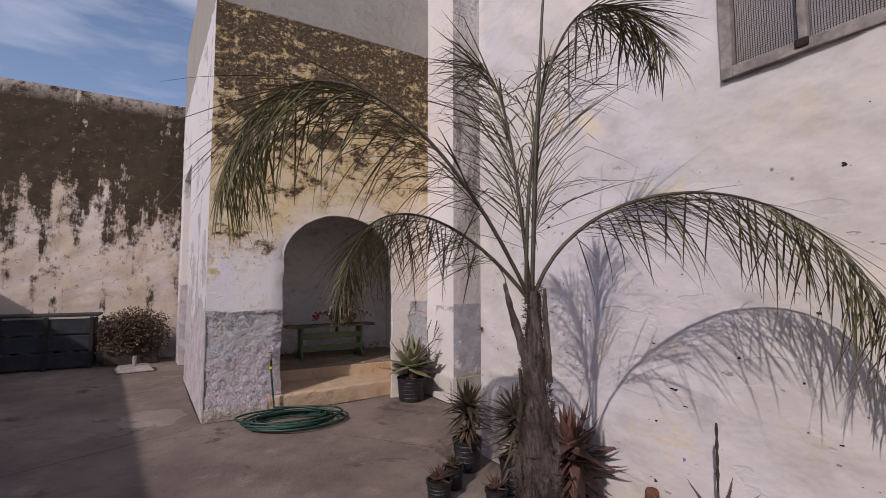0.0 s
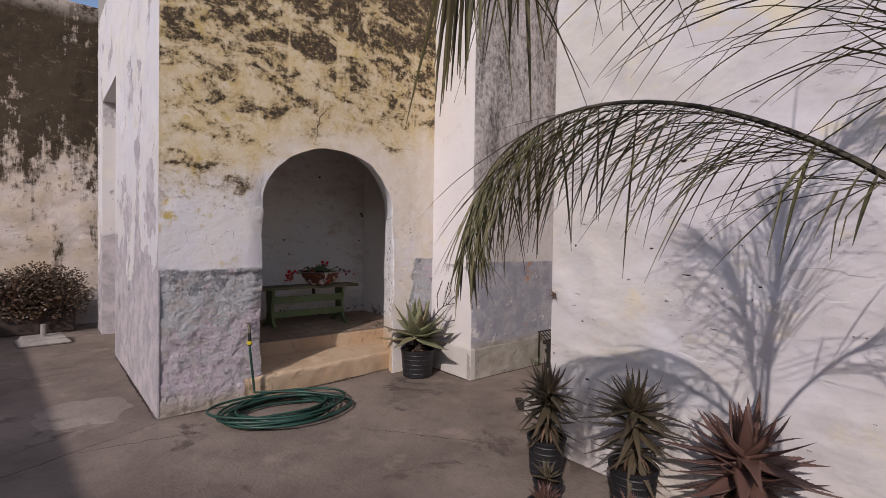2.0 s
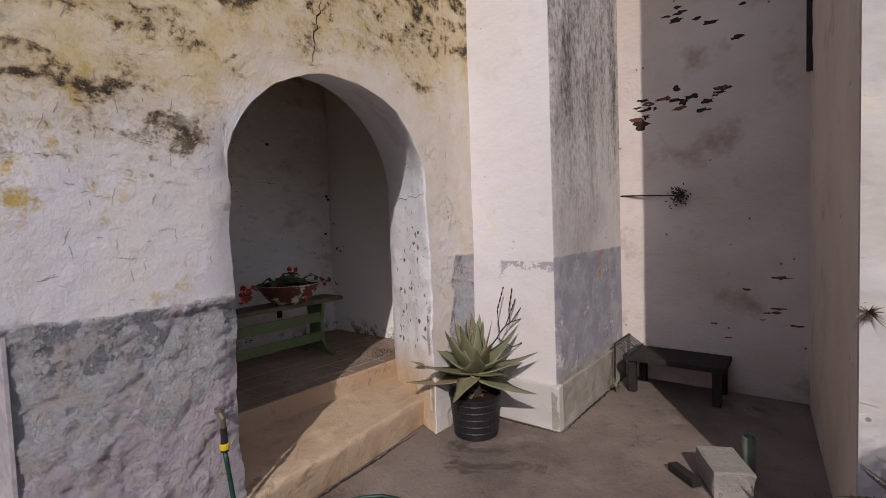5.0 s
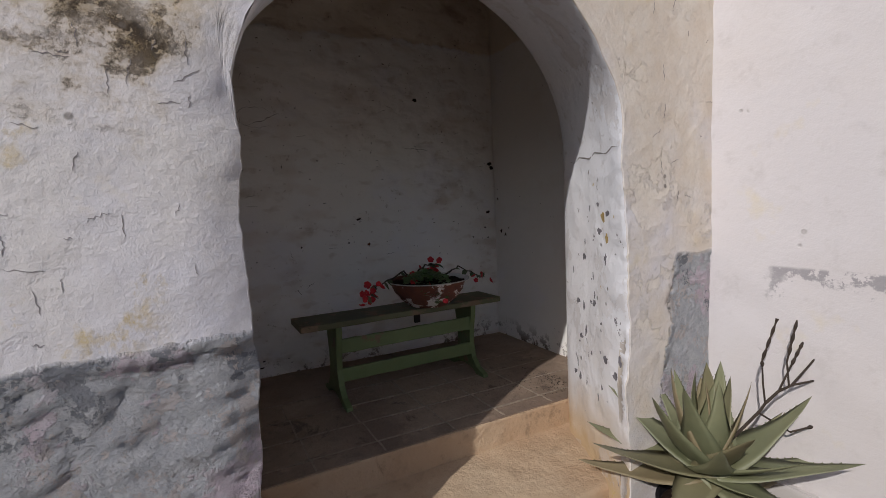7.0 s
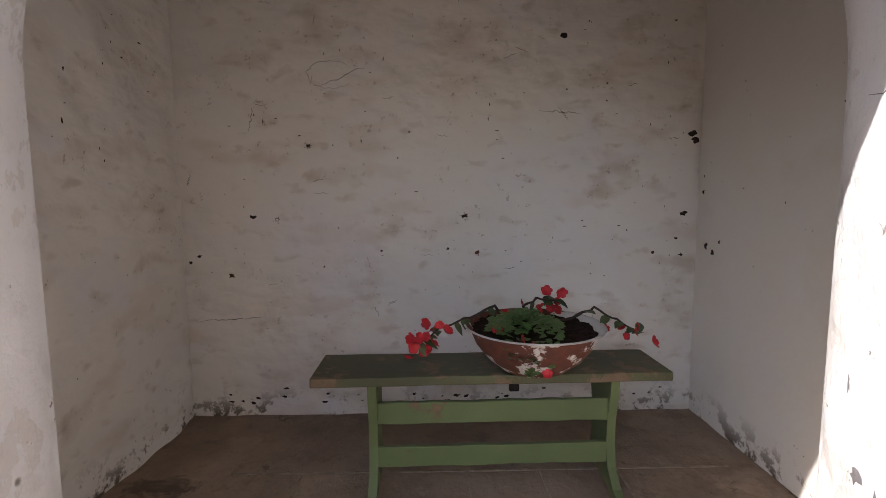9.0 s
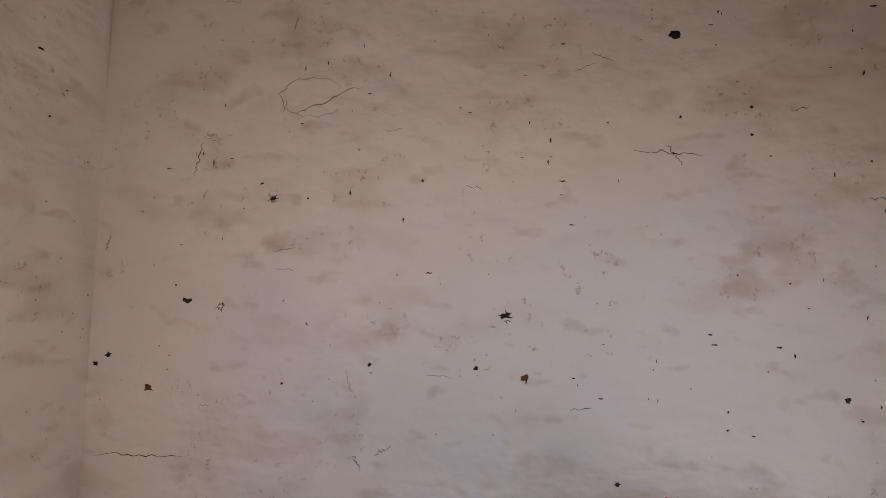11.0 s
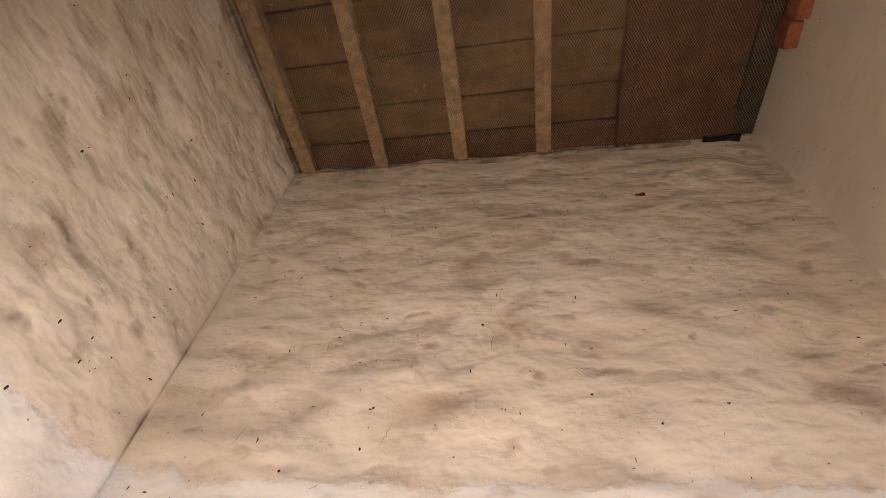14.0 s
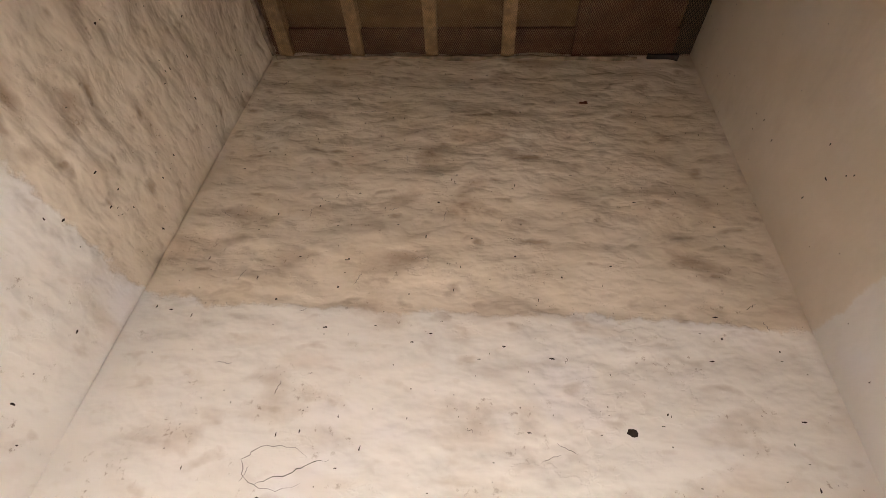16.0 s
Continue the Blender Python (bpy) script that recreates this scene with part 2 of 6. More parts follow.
    c = k.mix(cem, c, k.mix(n1, (0.27, 0.25, 0.23), (0.35, 0.33, 0.30)))
    c = k.mix(k.math("MULTIPLY", k.ramp(k.noise(60, 5, 0.7), 0.5, 0.7), 0.15), c, (0.30, 0.27, 0.25))
    h = k.math("ADD", k.math("MULTIPLY", n1, 0.4), k.math("MULTIPLY", n3, 0.14))
    h = k.math("SUBTRACT", h, k.math("ADD", k.math("MULTIPLY", peel, 0.10), k.math("MULTIPLY", peel2, 0.08)))
    crust = k.math("ADD", k.noise(9, 10, 0.74), k.math("ADD", k.math("MULTIPLY", grey, -0.14), k.math("SUBTRACT", k.math("MULTIPLY", left, 0.16), k.math("MULTIPLY", crusty, 0.10))))
    h = k.math("ADD", h, k.math("MULTIPLY", low, k.math("SUBTRACT", k.math("MULTIPLY", crust, 3.0), k.math("MULTIPLY", hol, 0.6))))
    h = k.math("ADD", h, k.math("MULTIPLY", dark, 0.12))
    h = k.math("ADD", h, k.math("MULTIPLY", k.noise(70, 5, 0.75), 0.09))
    return k.done(c, h, 0.9, 0.04)


def streaked(name, dado=1.23):
    """Painted pier: soot streaks running down, grey dado, dirty plinth."""
    k = Nodes(name, 0.9, spec=0.15)
    z = k.axis(2)
    n1, n2 = k.noise(1.4, 5), k.noise(8, 6, 0.65)
    c = k.mix(k.ramp(n1, 0.4, 0.6), (0.58, 0.55, 0.54), (0.50, 0.46, 0.45))
    st = k.math("ADD", k.math("MULTIPLY", k.noise(5.0, 7, 0.7, k.scaled(1, 1, 0.13)), 0.6), k.math("MULTIPLY", k.noise(2.1, 7, 0.7, k.scaled(1, 1, 0.45)), 0.4))
    st = k.math("MULTIPLY", k.ramp(k.math("ADD", st, k.math("MULTIPLY", k.math("SUBTRACT", k.noise(28, 6, 0.75, k.scaled(1, 1, 0.6)), 0.5), 0.75)), 0.40, 0.64), k.ramp(k.math("ADD", z, k.math("MULTIPLY", n1, 1.2)), 1.6, 3.0))
    c = k.mix(k.math("MULTIPLY", st, 0.92), c, (0.085, 0.075, 0.07))
    low = k.ramp(k.math("ADD", z, k.math("MULTIPLY", n2, 0.03)), dado + 0.022, dado + 0.006)
    g = k.mix(k.ramp(n2, 0.45, 0.6), (0.27, 0.27, 0.31), (0.36, 0.35, 0.37))
    g = k.mix(k.ramp(k.noise(2.6, 6, 0.7), 0.60, 0.66), g, (0.40, 0.22, 0.13))
    g = k.mix(k.ramp(k.noise(5, 6, 0.7), 0.60, 0.64), g, (0.56, 0.53, 0.52))
    c = k.mix(low, c, g)
    spot = k.ramp(k.noise(17, 6, 0.75, k.scaled(1, 1, 0.7, (4, 4, 4))), 0.625, 0.645)
    c = k.mix(k.math("MULTIPLY", spot, 0.7), c, k.mix(k.ramp(n2, 0.45, 0.55), (0.16, 0.13, 0.12), (0.60, 0.57, 0.56)))
    pl = k.ramp(z, 0.40, 0.33)
    c = k.mix(k.math("MULTIPLY", pl, 0.8), c, k.mix(k.ramp(n2, 0.4, 0.6), (0.42, 0.38, 0.33), (0.22, 0.20, 0.16)))
    p = pits(k, 16, 0.17, 0.56)
    c = k.mix(k.math("MULTIPLY", p, 0.7), c, (0.12, 0.10, 0.09))
    return k.done(c, k.math("ADD", n1, k.math("MULTIPLY", k.noise(26, 4), 0.3)), 0.45, 0.02)


def mossy(name="moss_stained_wall_plaster"):
    k = Nodes(name, 0.95, spec=0.1)
    z = k.axis(2)
    n1, n2 = k.noise(1.5, 7, 0.65), k.noise(7, 7, 0.7)
    c = k.mix(k.ramp(n1, 0.4, 0.6), (0.60, 0.52, 0.47), (0.52, 0.42, 0.32))
    drip = k.noise(3.2, 6, 0.7, k.scaled(1, 1, 0.16))
    m = k.math("ADD", k.ramp(z, 2.0, 3.7), k.math("MULTIPLY", k.math("SUBTRACT", drip, 0.5), 3.4))
    m = k.math("ADD", m, k.math("MULTIPLY", k.math("SUBTRACT", n2, 0.5), 2.0))
    c = k.mix(k.ramp(m, 0.2, 0.6), c, k.mix(n2, (0.035, 0.028, 0.02), (0.085, 0.063, 0.042)))
    p = k.math("MULTIPLY", k.ramp(k.noise(6, 7, 0.75, k.scaled(1, 1, 1.8)), 0.58, 0.63), k.ramp(z, 0.9, 1.6))
    c = k.mix(k.math("MULTIPLY", p, 0.8), c, (0.15, 0.11, 0.08))
    c = k.mix(k.math("MULTIPLY", k.ramp(z, 4.9, 5.15), k.ramp(n2, 0.4, 0.55)), c, (0.36, 0.31, 0.27))
    return k.done(c, k.math("ADD", n1, k.math("MULTIPLY", n2, 0.5)), 0.8, 0.05)


def palm_wall_wash(name="pale_whitewashed_house_plaster"):
    """Whitewash over crusty plaster: bare yellow patches, grey smudges, ledges where the coat has slipped, ledge
    shadows painted dark.
    """
    k = Nodes(name, 0.9, spec=0.15)
    z = k.axis(2)
    n1, n2, n3 = k.noise(0.8, 5, 0.6), k.noise(3.0, 6, 0.65), k.noise(34, 5, 0.72)
    lower = k.ramp(k.math("ADD", z, k.math("MULTIPLY", k.math("SUBTRACT", n1, 0.5), 1.4)), 2.5, 1.7)
    c = k.mix(k.ramp(n1, 0.42, 0.6), (0.58, 0.545, 0.555), (0.56, 0.52, 0.48))
    c = k.mix(k.math("MULTIPLY", k.ramp(k.noise(1.9, 7, 0.68, k.scaled(1, 1, 1.5)), 0.57, 0.66), 0.6), c, (0.64, 0.55, 0.34))
    c = k.mix(k.math("MULTIPLY", k.ramp(n2, 0.54, 0.70), 0.55), c, (0.43, 0.405, 0.41))
    c = k.mix(k.math("MULTIPLY", k.ramp(k.noise(1.7, 4, 0.5, k.scaled(1, 1, 1, (5, 5, 5))), 0.55, 0.66), 0.5), c, (0.55, 0.55, 0.60))
    c = k.mix(k.math("MULTIPLY", k.ramp(k.math("ADD", z, k.math("MULTIPLY", n2, 0.4)), 0.5, 0.2), 0.45), c, (0.52, 0.45, 0.38))
    ledge = k.noise(2.4, 4, 0.5, k.scaled(1, 1.0, 2.0, (1, 3, 2)))
    slip = k.math("MULTIPLY", k.ramp(ledge, 0.60, 0.625), lower)
    c = k.mix(k.math("MULTIPLY", slip, 0.30), c, (0.50, 0.47, 0.46))
    # shadows of the crust ledges painted as dark bars, over a shallow dip
    scar = k.math("MULTIPLY", k.ramp(k.noise(6.5, 5, 0.7, k.scaled(1, 0.7, 2.4, (2, 2, 8))), 0.675, 0.69), lower)
    c = k.mix(k.math("MULTIPLY", scar, 0.75), c, (0.24, 0.20, 0.18))
    p = pits(k, 8, 0.09, 0.60)
    c = k.mix(k.math("MULTIPLY", p, 0.75), c, (0.14, 0.12, 0.10))
    c = k.mix(k.math("MULTIPLY", k.ramp(n3, 0.56, 0.70), 0.16), c, (0.36, 0.33, 0.31))
    h = k.math("ADD", k.math("POWER", k.noise(3.0, 3, 0.45, k.scaled(1, 1.2, 1.5)), 2.0), k.math("MULTIPLY", n3, 0.05))
    h = k.math("SUBTRACT", h, k.math("ADD", k.math("MULTIPLY", slip, 0.08), k.math("MULTIPLY", scar, 0.12)))
    h = k.math("ADD", h, k.math("MULTIPLY", k.math("MULTIPLY", ledge, lower), 0.4))
    return k.done(c, h, 0.6, 0.05)


def alcove_wash(name="smudged_alcove_whitewash", clean=False):
    """Soft old whitewash: broad tints, smoky smudges in the hollows, a tan upper part, dirt along the floor."""
    k = Nodes(name, 0.9, spec=0.12)
    z = k.axis(2)
    n1, n4 = k.noise(1.1, 4, 0.5), k.noise(16, 6, 0.7)
    c = k.mix(k.ramp(n1, 0.4, 0.62), (0.80, 0.78, 0.755), (0.78, 0.745, 0.70))
    c = k.mix(k.math("MULTIPLY", k.ramp(k.noise(1.5, 3), 0.54, 0.66), 0.6), c, (0.76, 0.745, 0.79))
    edge = k.math("ADD", k.math("MULTIPLY", k.math("SUBTRACT", n1, 0.5), 0.25), k.math("MULTIPLY", k.math("SUBTRACT", k.noise(7, 6, 0.7), 0.5), 0.16))
    up = k.ramp(k.math("ADD", z, edge), 2.79, 2.81)
    tan = k.mix(k.ramp(k.noise(2.2, 4), 0.42, 0.6), (0.74, 0.645, 0.53), (0.69, 0.59, 0.465))
    c = k.mix(k.math("MULTIPLY", up, 0.85), c, tan)
    h = k.math("ADD", k.noise(5.0, 3, 0.45, k.scaled(1, 1, 1.4)), k.math("MULTIPLY", k.noise(1.8, 2), 0.6))
    if clean:
        c = k.mix(k.math("MULTIPLY", k.ramp(k.noise(2.0, 4), 0.55, 0.7), 0.25), c, (0.58, 0.49, 0.39))
    else:
        hollow = k.noise(4.2, 2, 0.4, k.scaled(1, 1, 1.8, (4, 2, 1)), 0.25)
        strong = k.math("ADD", k.math("MULTIPLY", k.ramp(z, 2.7, 2.95), 0.5), 0.5)
        core = k.math("ADD", hollow, k.math("MULTIPLY", k.math("SUBTRACT", n4, 0.5), 0.22))
        some = k.ramp(k.noise(1.3, 3, 0.5), 0.36, 0.60)
        sm = k.math("MULTIPLY", k.ramp(core, 0.56, 0.76), some)
        c = k.mix(k.math("MULTIPLY", sm, k.math("MULTIPLY", strong, 0.85)), c, (0.38, 0.275, 0.19))
        small = k.math("ADD", k.noise(8.5, 2, 0.4, k.scaled(1, 1, 2.0, (7, 1, 3)), 0.2), k.math("MULTIPLY", k.math("SUBTRACT", n4, 0.5), 0.2))
        c = k.mix(k.math("MULTIPLY", k.ramp(small, 0.62, 0.78), k.math("MULTIPLY", strong, 0.7)), c, (0.34, 0.24, 0.16))
        c = k.mix(k.math("MULTIPLY", k.ramp(k.noise(2.2, 3, 0.5, k.scaled(1, 1, 2.2, (3, 1, 0))), 0.56, 0.72), 0.4), c, (0.58, 0.46, 0.36))
        sp = k.math("MULTIPLY", k.ramp(k.noise(26, 5, 0.75), 0.60, 0.66), k.ramp(hollow, 0.52, 0.62))
        c = k.mix(k.math("MULTIPLY", sp, 0.55), c, (0.26, 0.19, 0.13))
        h = k.math("SUBTRACT", h, k.math("MULTIPLY", hollow, 0.8))
        h = k.math("SUBTRACT", h, k.math("MULTIPLY", k.math("MULTIPLY", k.ramp(small, 0.40, 0.78), strong), 0.22))
        h = k.math("SUBTRACT", h, k.math("MULTIPLY", up, 0.08))
        coat = k.ramp(k.noise(2.0, 7, 0.66, k.scaled(1, 1, 1.3, (1, 9, 4))), 0.575, 0.582)
        h = k.math("ADD", h, k.math("MULTIPLY", coat, 0.035))
        h = k.math("ADD", h, k.math("MULTIPLY", k.noise(24, 4, 0.6), 0.035))
    c = k.mix(k.math("MULTIPLY", k.ramp(z, 0.52, 0.36), k.ramp(k.noise(9, 6, 0.7), 0.52, 0.58)), c, (0.15, 0.12, 0.10))
    p = pits(k, 24, 0.085, 0.57)
    c = k.mix(k.math("MULTIPLY", p, 0.8), c, (0.07, 0.05, 0.045))
    return k.done(c, h, 0.25 if clean else 0.5, 0.05)


def concrete(name, a, b, scale=1.0):
    k = Nodes(name, 0.85, spec=0.25)
    n1, n2, n3 = k.noise(0.9 * scale, 6, 0.62), k.noise(5 * scale, 6, 0.65), k.noise(45, 4)
    c = k.mix(k.ramp(n1, 0.38, 0.62), a, b)
    c = k.mix(k.math("MULTIPLY", k.ramp(n2, 0.55, 0.75), 0.5), c, tuple(v * 0.55 for v in a))
    c = k.mix(k.math("MULTIPLY", k.ramp(k.noise(2.2, 6, 0.65), 0.57, 0.68), 0.55), c, tuple(min(1, v * 1.4) for v in b))
    c = k.mix(k.math("MULTIPLY", k.ramp(n3, 0.6, 0.75), 0.35), c, tuple(v * 0.5 for v in a))
    c = k.mix(k.ramp(k.noise(1.3 * scale, 8, 0.72, None, 0.5), 0.58, 0.64), c, tuple(v * 0.66 for v in a))
    return k.done(c, k.math("ADD", n2, k.math("MULTIPLY", n3, 0.35)), 0.9, 0.015)


def simple(name, col, rough=0.6, metal=0.0, vary=0.25, scale=8, bump=0.15, spec=0.4, alt=None):
    k = Nodes(name, rough, metal, spec)
    d = alt or tuple(v * (1 - vary) for v in col)
    c = k.mix(k.ramp(k.noise(scale, 5, 0.65), 0.35, 0.65), col, d)
    return k.done(c, k.noise(scale * 4, 4), bump, 0.004)


def worn_paint(name, col, wood=(0.22, 0.15, 0.09), amount=0.62):
    """Old oil paint rubbed through to wood at places."""
    k = Nodes(name, 0.55, spec=0.4)
    g = k.noise(7, 6, 0.7)
    c = k.mix(k.ramp(k.noise(2.5, 4), 0.35, 0.65), col, tuple(v * 0.7 for v in col))
    w = k.ramp(g, amount, amount + 0.03)
    c = k.mix(w, c, k.mix(k.noise(30, 4), wood, tuple(v * 0.5 for v in wood)))
    return k.done(c, k.math("SUBTRACT", k.math("MULTIPLY", k.noise(40, 3), 0.2), w), 0.5, 0.003)


def leafy(name, a, b, rough=0.45, tan=0.0):
    k = Nodes(name, rough, spec=0.4)
    c = k.mix(k.ramp(k.noise(5, 4), 0.35, 0.65), a, b)
    c = k.mix(k.math("MULTIPLY", k.island(), 0.55), c, tuple(0.6 * u + 0.4 * v for u, v in zip(b, (0.25, 0.17, 0.08))))
    c = k.mix(k.math("MULTIPLY", k.ramp(k.rnd(), 0.45, 0.95), tan), c, (0.24, 0.175, 0.10))
    return k.done(c, k.noise(40, 3), 0.15, 0.003)


M_ARCH = arch_plaster()
M_SIDE = arch_plaster("peeling_side_wall_plaster", False)
M_PIER = streaked("soot_streaked_pier_plaster")
M_MOSS = mossy()
M_PALMWALL = palm_wall_wash()
M_ALCOVE = alcove_wash()
M_ALCOVERIGHT = alcove_wash("clean_alcove_whitewash", True)
M_JAMB = limewash("chipped_jamb_whitewash", (0.83, 0.84, 0.88), (0.82, 0.81, 0.83), (0.78, 0.75, 0.72), 0.55, 0.8, foot=True)
# passage plaster: colours lowered to stand for shade, with brown stains
M_RECESS = limewash("shade_darkened_recess_plaster", (0.62, 0.545, 0.50), (0.54, 0.455, 0.40), (0.36, 0.275, 0.21), 0.6, 0.9)
M_PLAIN = limewash("plain_yard_plaster", (0.60, 0.55, 0.50), (0.55, 0.50, 0.44), (0.50, 0.43, 0.35), 0.5, 0.3)
M_GROUND = concrete("worn_yard_concrete", (0.135, 0.105, 0.088), (0.225, 0.18, 0.15))
M_STEP = concrete("ochre_stained_step_cement", (0.44, 0.31, 0.20), (0.50, 0.38, 0.26), 2.0)
M_FLOOR = concrete("dusty_cement_floor", (0.20, 0.145, 0.11), (0.31, 0.235, 0.175), 2.2)
M_FARGROUND = concrete("dry_far_ground", (0.30, 0.25, 0.19), (0.34, 0.29, 0.22), 0.2)


# ---- building helpers ----
def obj(name, verts, faces, mat, parent=None, smooth=False, label=""):
    me = bpy.data.meshes.new(name)
    me.from_pydata([tuple(v) for v in verts], [], faces)
    me.validate()
    if smooth:
        me.polygons.foreach_set("use_smooth", [True] * len(me.polygons))
    for m in mat if isinstance(mat, (list, tuple)) else [mat]:
        me.materials.append(m)
    ob = new(name, me)
    if parent:
        ob.parent = parent
    if label:
        ob["label"] = label
    return ob


def part(name, bm, mat, parent=None, label="", smooth=False):
    """Links a bmesh as one mesh object under a thing or a part."""
    me = bpy.data.meshes.new(name)
    bmesh.ops.recalc_face_normals(bm, faces=bm.faces)
    bm.to_mesh(me)
    bm.free()
    if smooth:
        me.polygons.foreach_set("use_smooth", [True] * len(me.polygons))
    me.materials.append(mat)
    ob = new(name, me)
    if parent:
        ob.parent = parent
    if label:
        ob["label"] = label
    return ob


def thing(name, label, category, at=(0, 0, 0), rz=0, group="", kind=""):
    e = new(name)
    e.empty_display_size = 0.1
    e.matrix_basis = pose(*at, 0, 0, rz)
    return tagged(e, label, category, group, kind)


def box(bm, x0, x1, y0, y1, z0, z1, bevel=0.0, segs=2, m=None):
    r = bmesh.ops.create_cube(bm, size=1)
    vs = r["verts"]
    for v in vs:
        v.co = Vector(((x0 + x1) / 2 + v.co.x * (x1 - x0), (y0 + y1) / 2 + v.co.y * (y1 - y0), (z0 + z1) / 2 + v.co.z * (z1 - z0)))
    if bevel:
        es = list({e for v in vs for e in v.link_edges})
        out = bmesh.ops.bevel(bm, geom=es, offset=bevel, segments=segs, affect="EDGES", profile=0.6)
        vs = list({v for f in out["faces"] for v in f.verts} | {v for v in vs if v.is_valid})
    if m is not None:
        bmesh.ops.transform(bm, matrix=m, verts=vs)
    return vs


def lathe(bm, prof, n=24, centre=(0, 0, 0)):
    """Turns a profile of (radius, height) round the z axis."""
    rings = []
    for r, z in prof:
        if r < 1e-5:
            rings.append([bm.verts.new((centre[0], centre[1], centre[2] + z))])
        else:
            rings.append([bm.verts.new((centre[0] + r * math.cos(2 * math.pi * i / n), centre[1] + r * math.sin(2 * math.pi * i / n), centre[2] + z)) for i in range(n)])
    for a, b in zip(rings, rings[1:]):
        for i in range(n):
            j = (i + 1) % n
            if len(a) == 1 and len(b) == 1:
                continue
            if len(a) == 1:
                bm.faces.new((a[0], b[i], b[j]))
            elif len(b) == 1:
                bm.faces.new((a[i], a[j], b[0]))
            else:
                bm.faces.new((a[i], a[j], b[j], b[i]))


def tube(bm, pts, radii, n=8, cap=True):
    """A round rod along points."""
    pts = [Vector(p) for p in pts]
    if not isinstance(radii, (list, tuple)):
        radii = [radii] * len(pts)
    rings, side = [], None
    for i, p in enumerate(pts):
        d = (pts[min(i + 1, len(pts) - 1)] - pts[max(i - 1, 0)]).normalized()
        if side is None:
            side = d.cross(Vector((0, 0, 1)) if abs(d.z) < 0.9 else Vector((1, 0, 0))).normalized()
        side = (side - d * side.dot(d)).normalized()
        up = d.cross(side)
        rings.append([bm.verts.new(p + radii[i] * (math.cos(2 * math.pi * k / n) * side + math.sin(2 * math.pi * k / n) * up)) for k in range(n)])
    for a, b in zip(rings, rings[1:]):
        for k in range(n):
            bm.faces.new((a[k], a[(k + 1) % n], b[(k + 1) % n], b[k]))
    if cap:
        bm.faces.new(rings[0][::-1])
        bm.faces.new(rings[-1])


def fbm(p, s, o=4):
    return noise.fractal(Vector(p) * s, 0.9, 2.1, o)


def lumps(a1, s1, a2, s2):
    """Uneven plaster: slow swell and small dents, in metres."""
    return lambda p: a1 * fbm(p, s1, 3) + a2 * fbm((p[0] + 7, p[1], p[2] * 1.3), s2, 3)


def slab(name, o, u, v, n, thick, step, bumps, mat, smooth=True, hole=None):
    """A wall or floor with thickness: its seen face is a fine uneven sheet from corner o along u and v, facing n."""
    o, u, v, n = Vector(o), Vector(u), Vector(v), Vector(n).normalized()
    nu, nv = max(1, round(u.length / step)), max(1, round(v.length / step))
    vs, fs = [], []
    for j in range(nv + 1):
        for i in range(nu + 1):
            p = o + u * (i / nu) + v * (j / nv)
            rim = i in (0, nu) or j in (0, nv)
            vs.append(p if rim or bumps is None else p + n * bumps(p))
    w = nu + 1
    flip = u.cross(v).dot(n) < 0
    for j in range(nv):
        for i in range(nu):
            if hole:
                a, b = (i + 0.5) / nu * u.length, (j + 0.5) / nv * v.length
                if hole[0] < a < hole[1] and hole[2] < b < hole[3]:
                    continue
            q = (j * w + i, j * w + i + 1, (j + 1) * w + i + 1, (j + 1) * w + i)
            fs.append(q[::-1] if flip else q)
    k = len(vs)
    cs = [0, nu, nv * w + nu, nv * w]
    vs += [vs[c] - n * thick for c in cs]
    b = (k, k + 1, k + 2, k + 3)
    fs.append(b if flip else b[::-1])
    for e in range(4):
        a0, a1, b1, b0 = cs[e], cs[(e + 1) % 4], k + (e + 1) % 4, k + e
        fs.append((a0, a1, b1, b0) if flip else (a1, a0, b0, b1))
    ob = obj(name, vs, fs, mat)
    if smooth:
        count = len(ob.data.polygons)
        fl = [True] * (count - 5) + [False] * 5
        ob.data.polygons.foreach_set("use_smooth", fl)
    return ob


# ---- the plan, in metres ----
ARCH_Y, INNER_Y = 0.0, 0.73            # front and back of the wall with the arch
PIER_X, PIER_Y = 2.74, -0.68           # the projecting pier
RECESS_X = 4.20                        # end wall of the passage
HOUSE_X, HOUSE_Y = 2.06, -2.23         # house wall behind the palm, and its corner
ROOM_X0, ROOM_X1, ROOM_Y1 = 0.30, 3.04, 2.15
FLOOR_Z, CEIL_Z, TOP_Z = 0.35, 4.75, 6.2
FRONT_ARCH = (1.490, 0.705, 1.70, 0.64)     # middle, half width, spring, rise
INNER_ARCH = (1.650, 0.880, 1.76, 0.80)


def arch_z(a, x):
    c, h, s, r = a
    q = (x - c) / h
    return s + r * math.sqrt(max(0.0, 1 - q * q)) if abs(q) < 1 else None


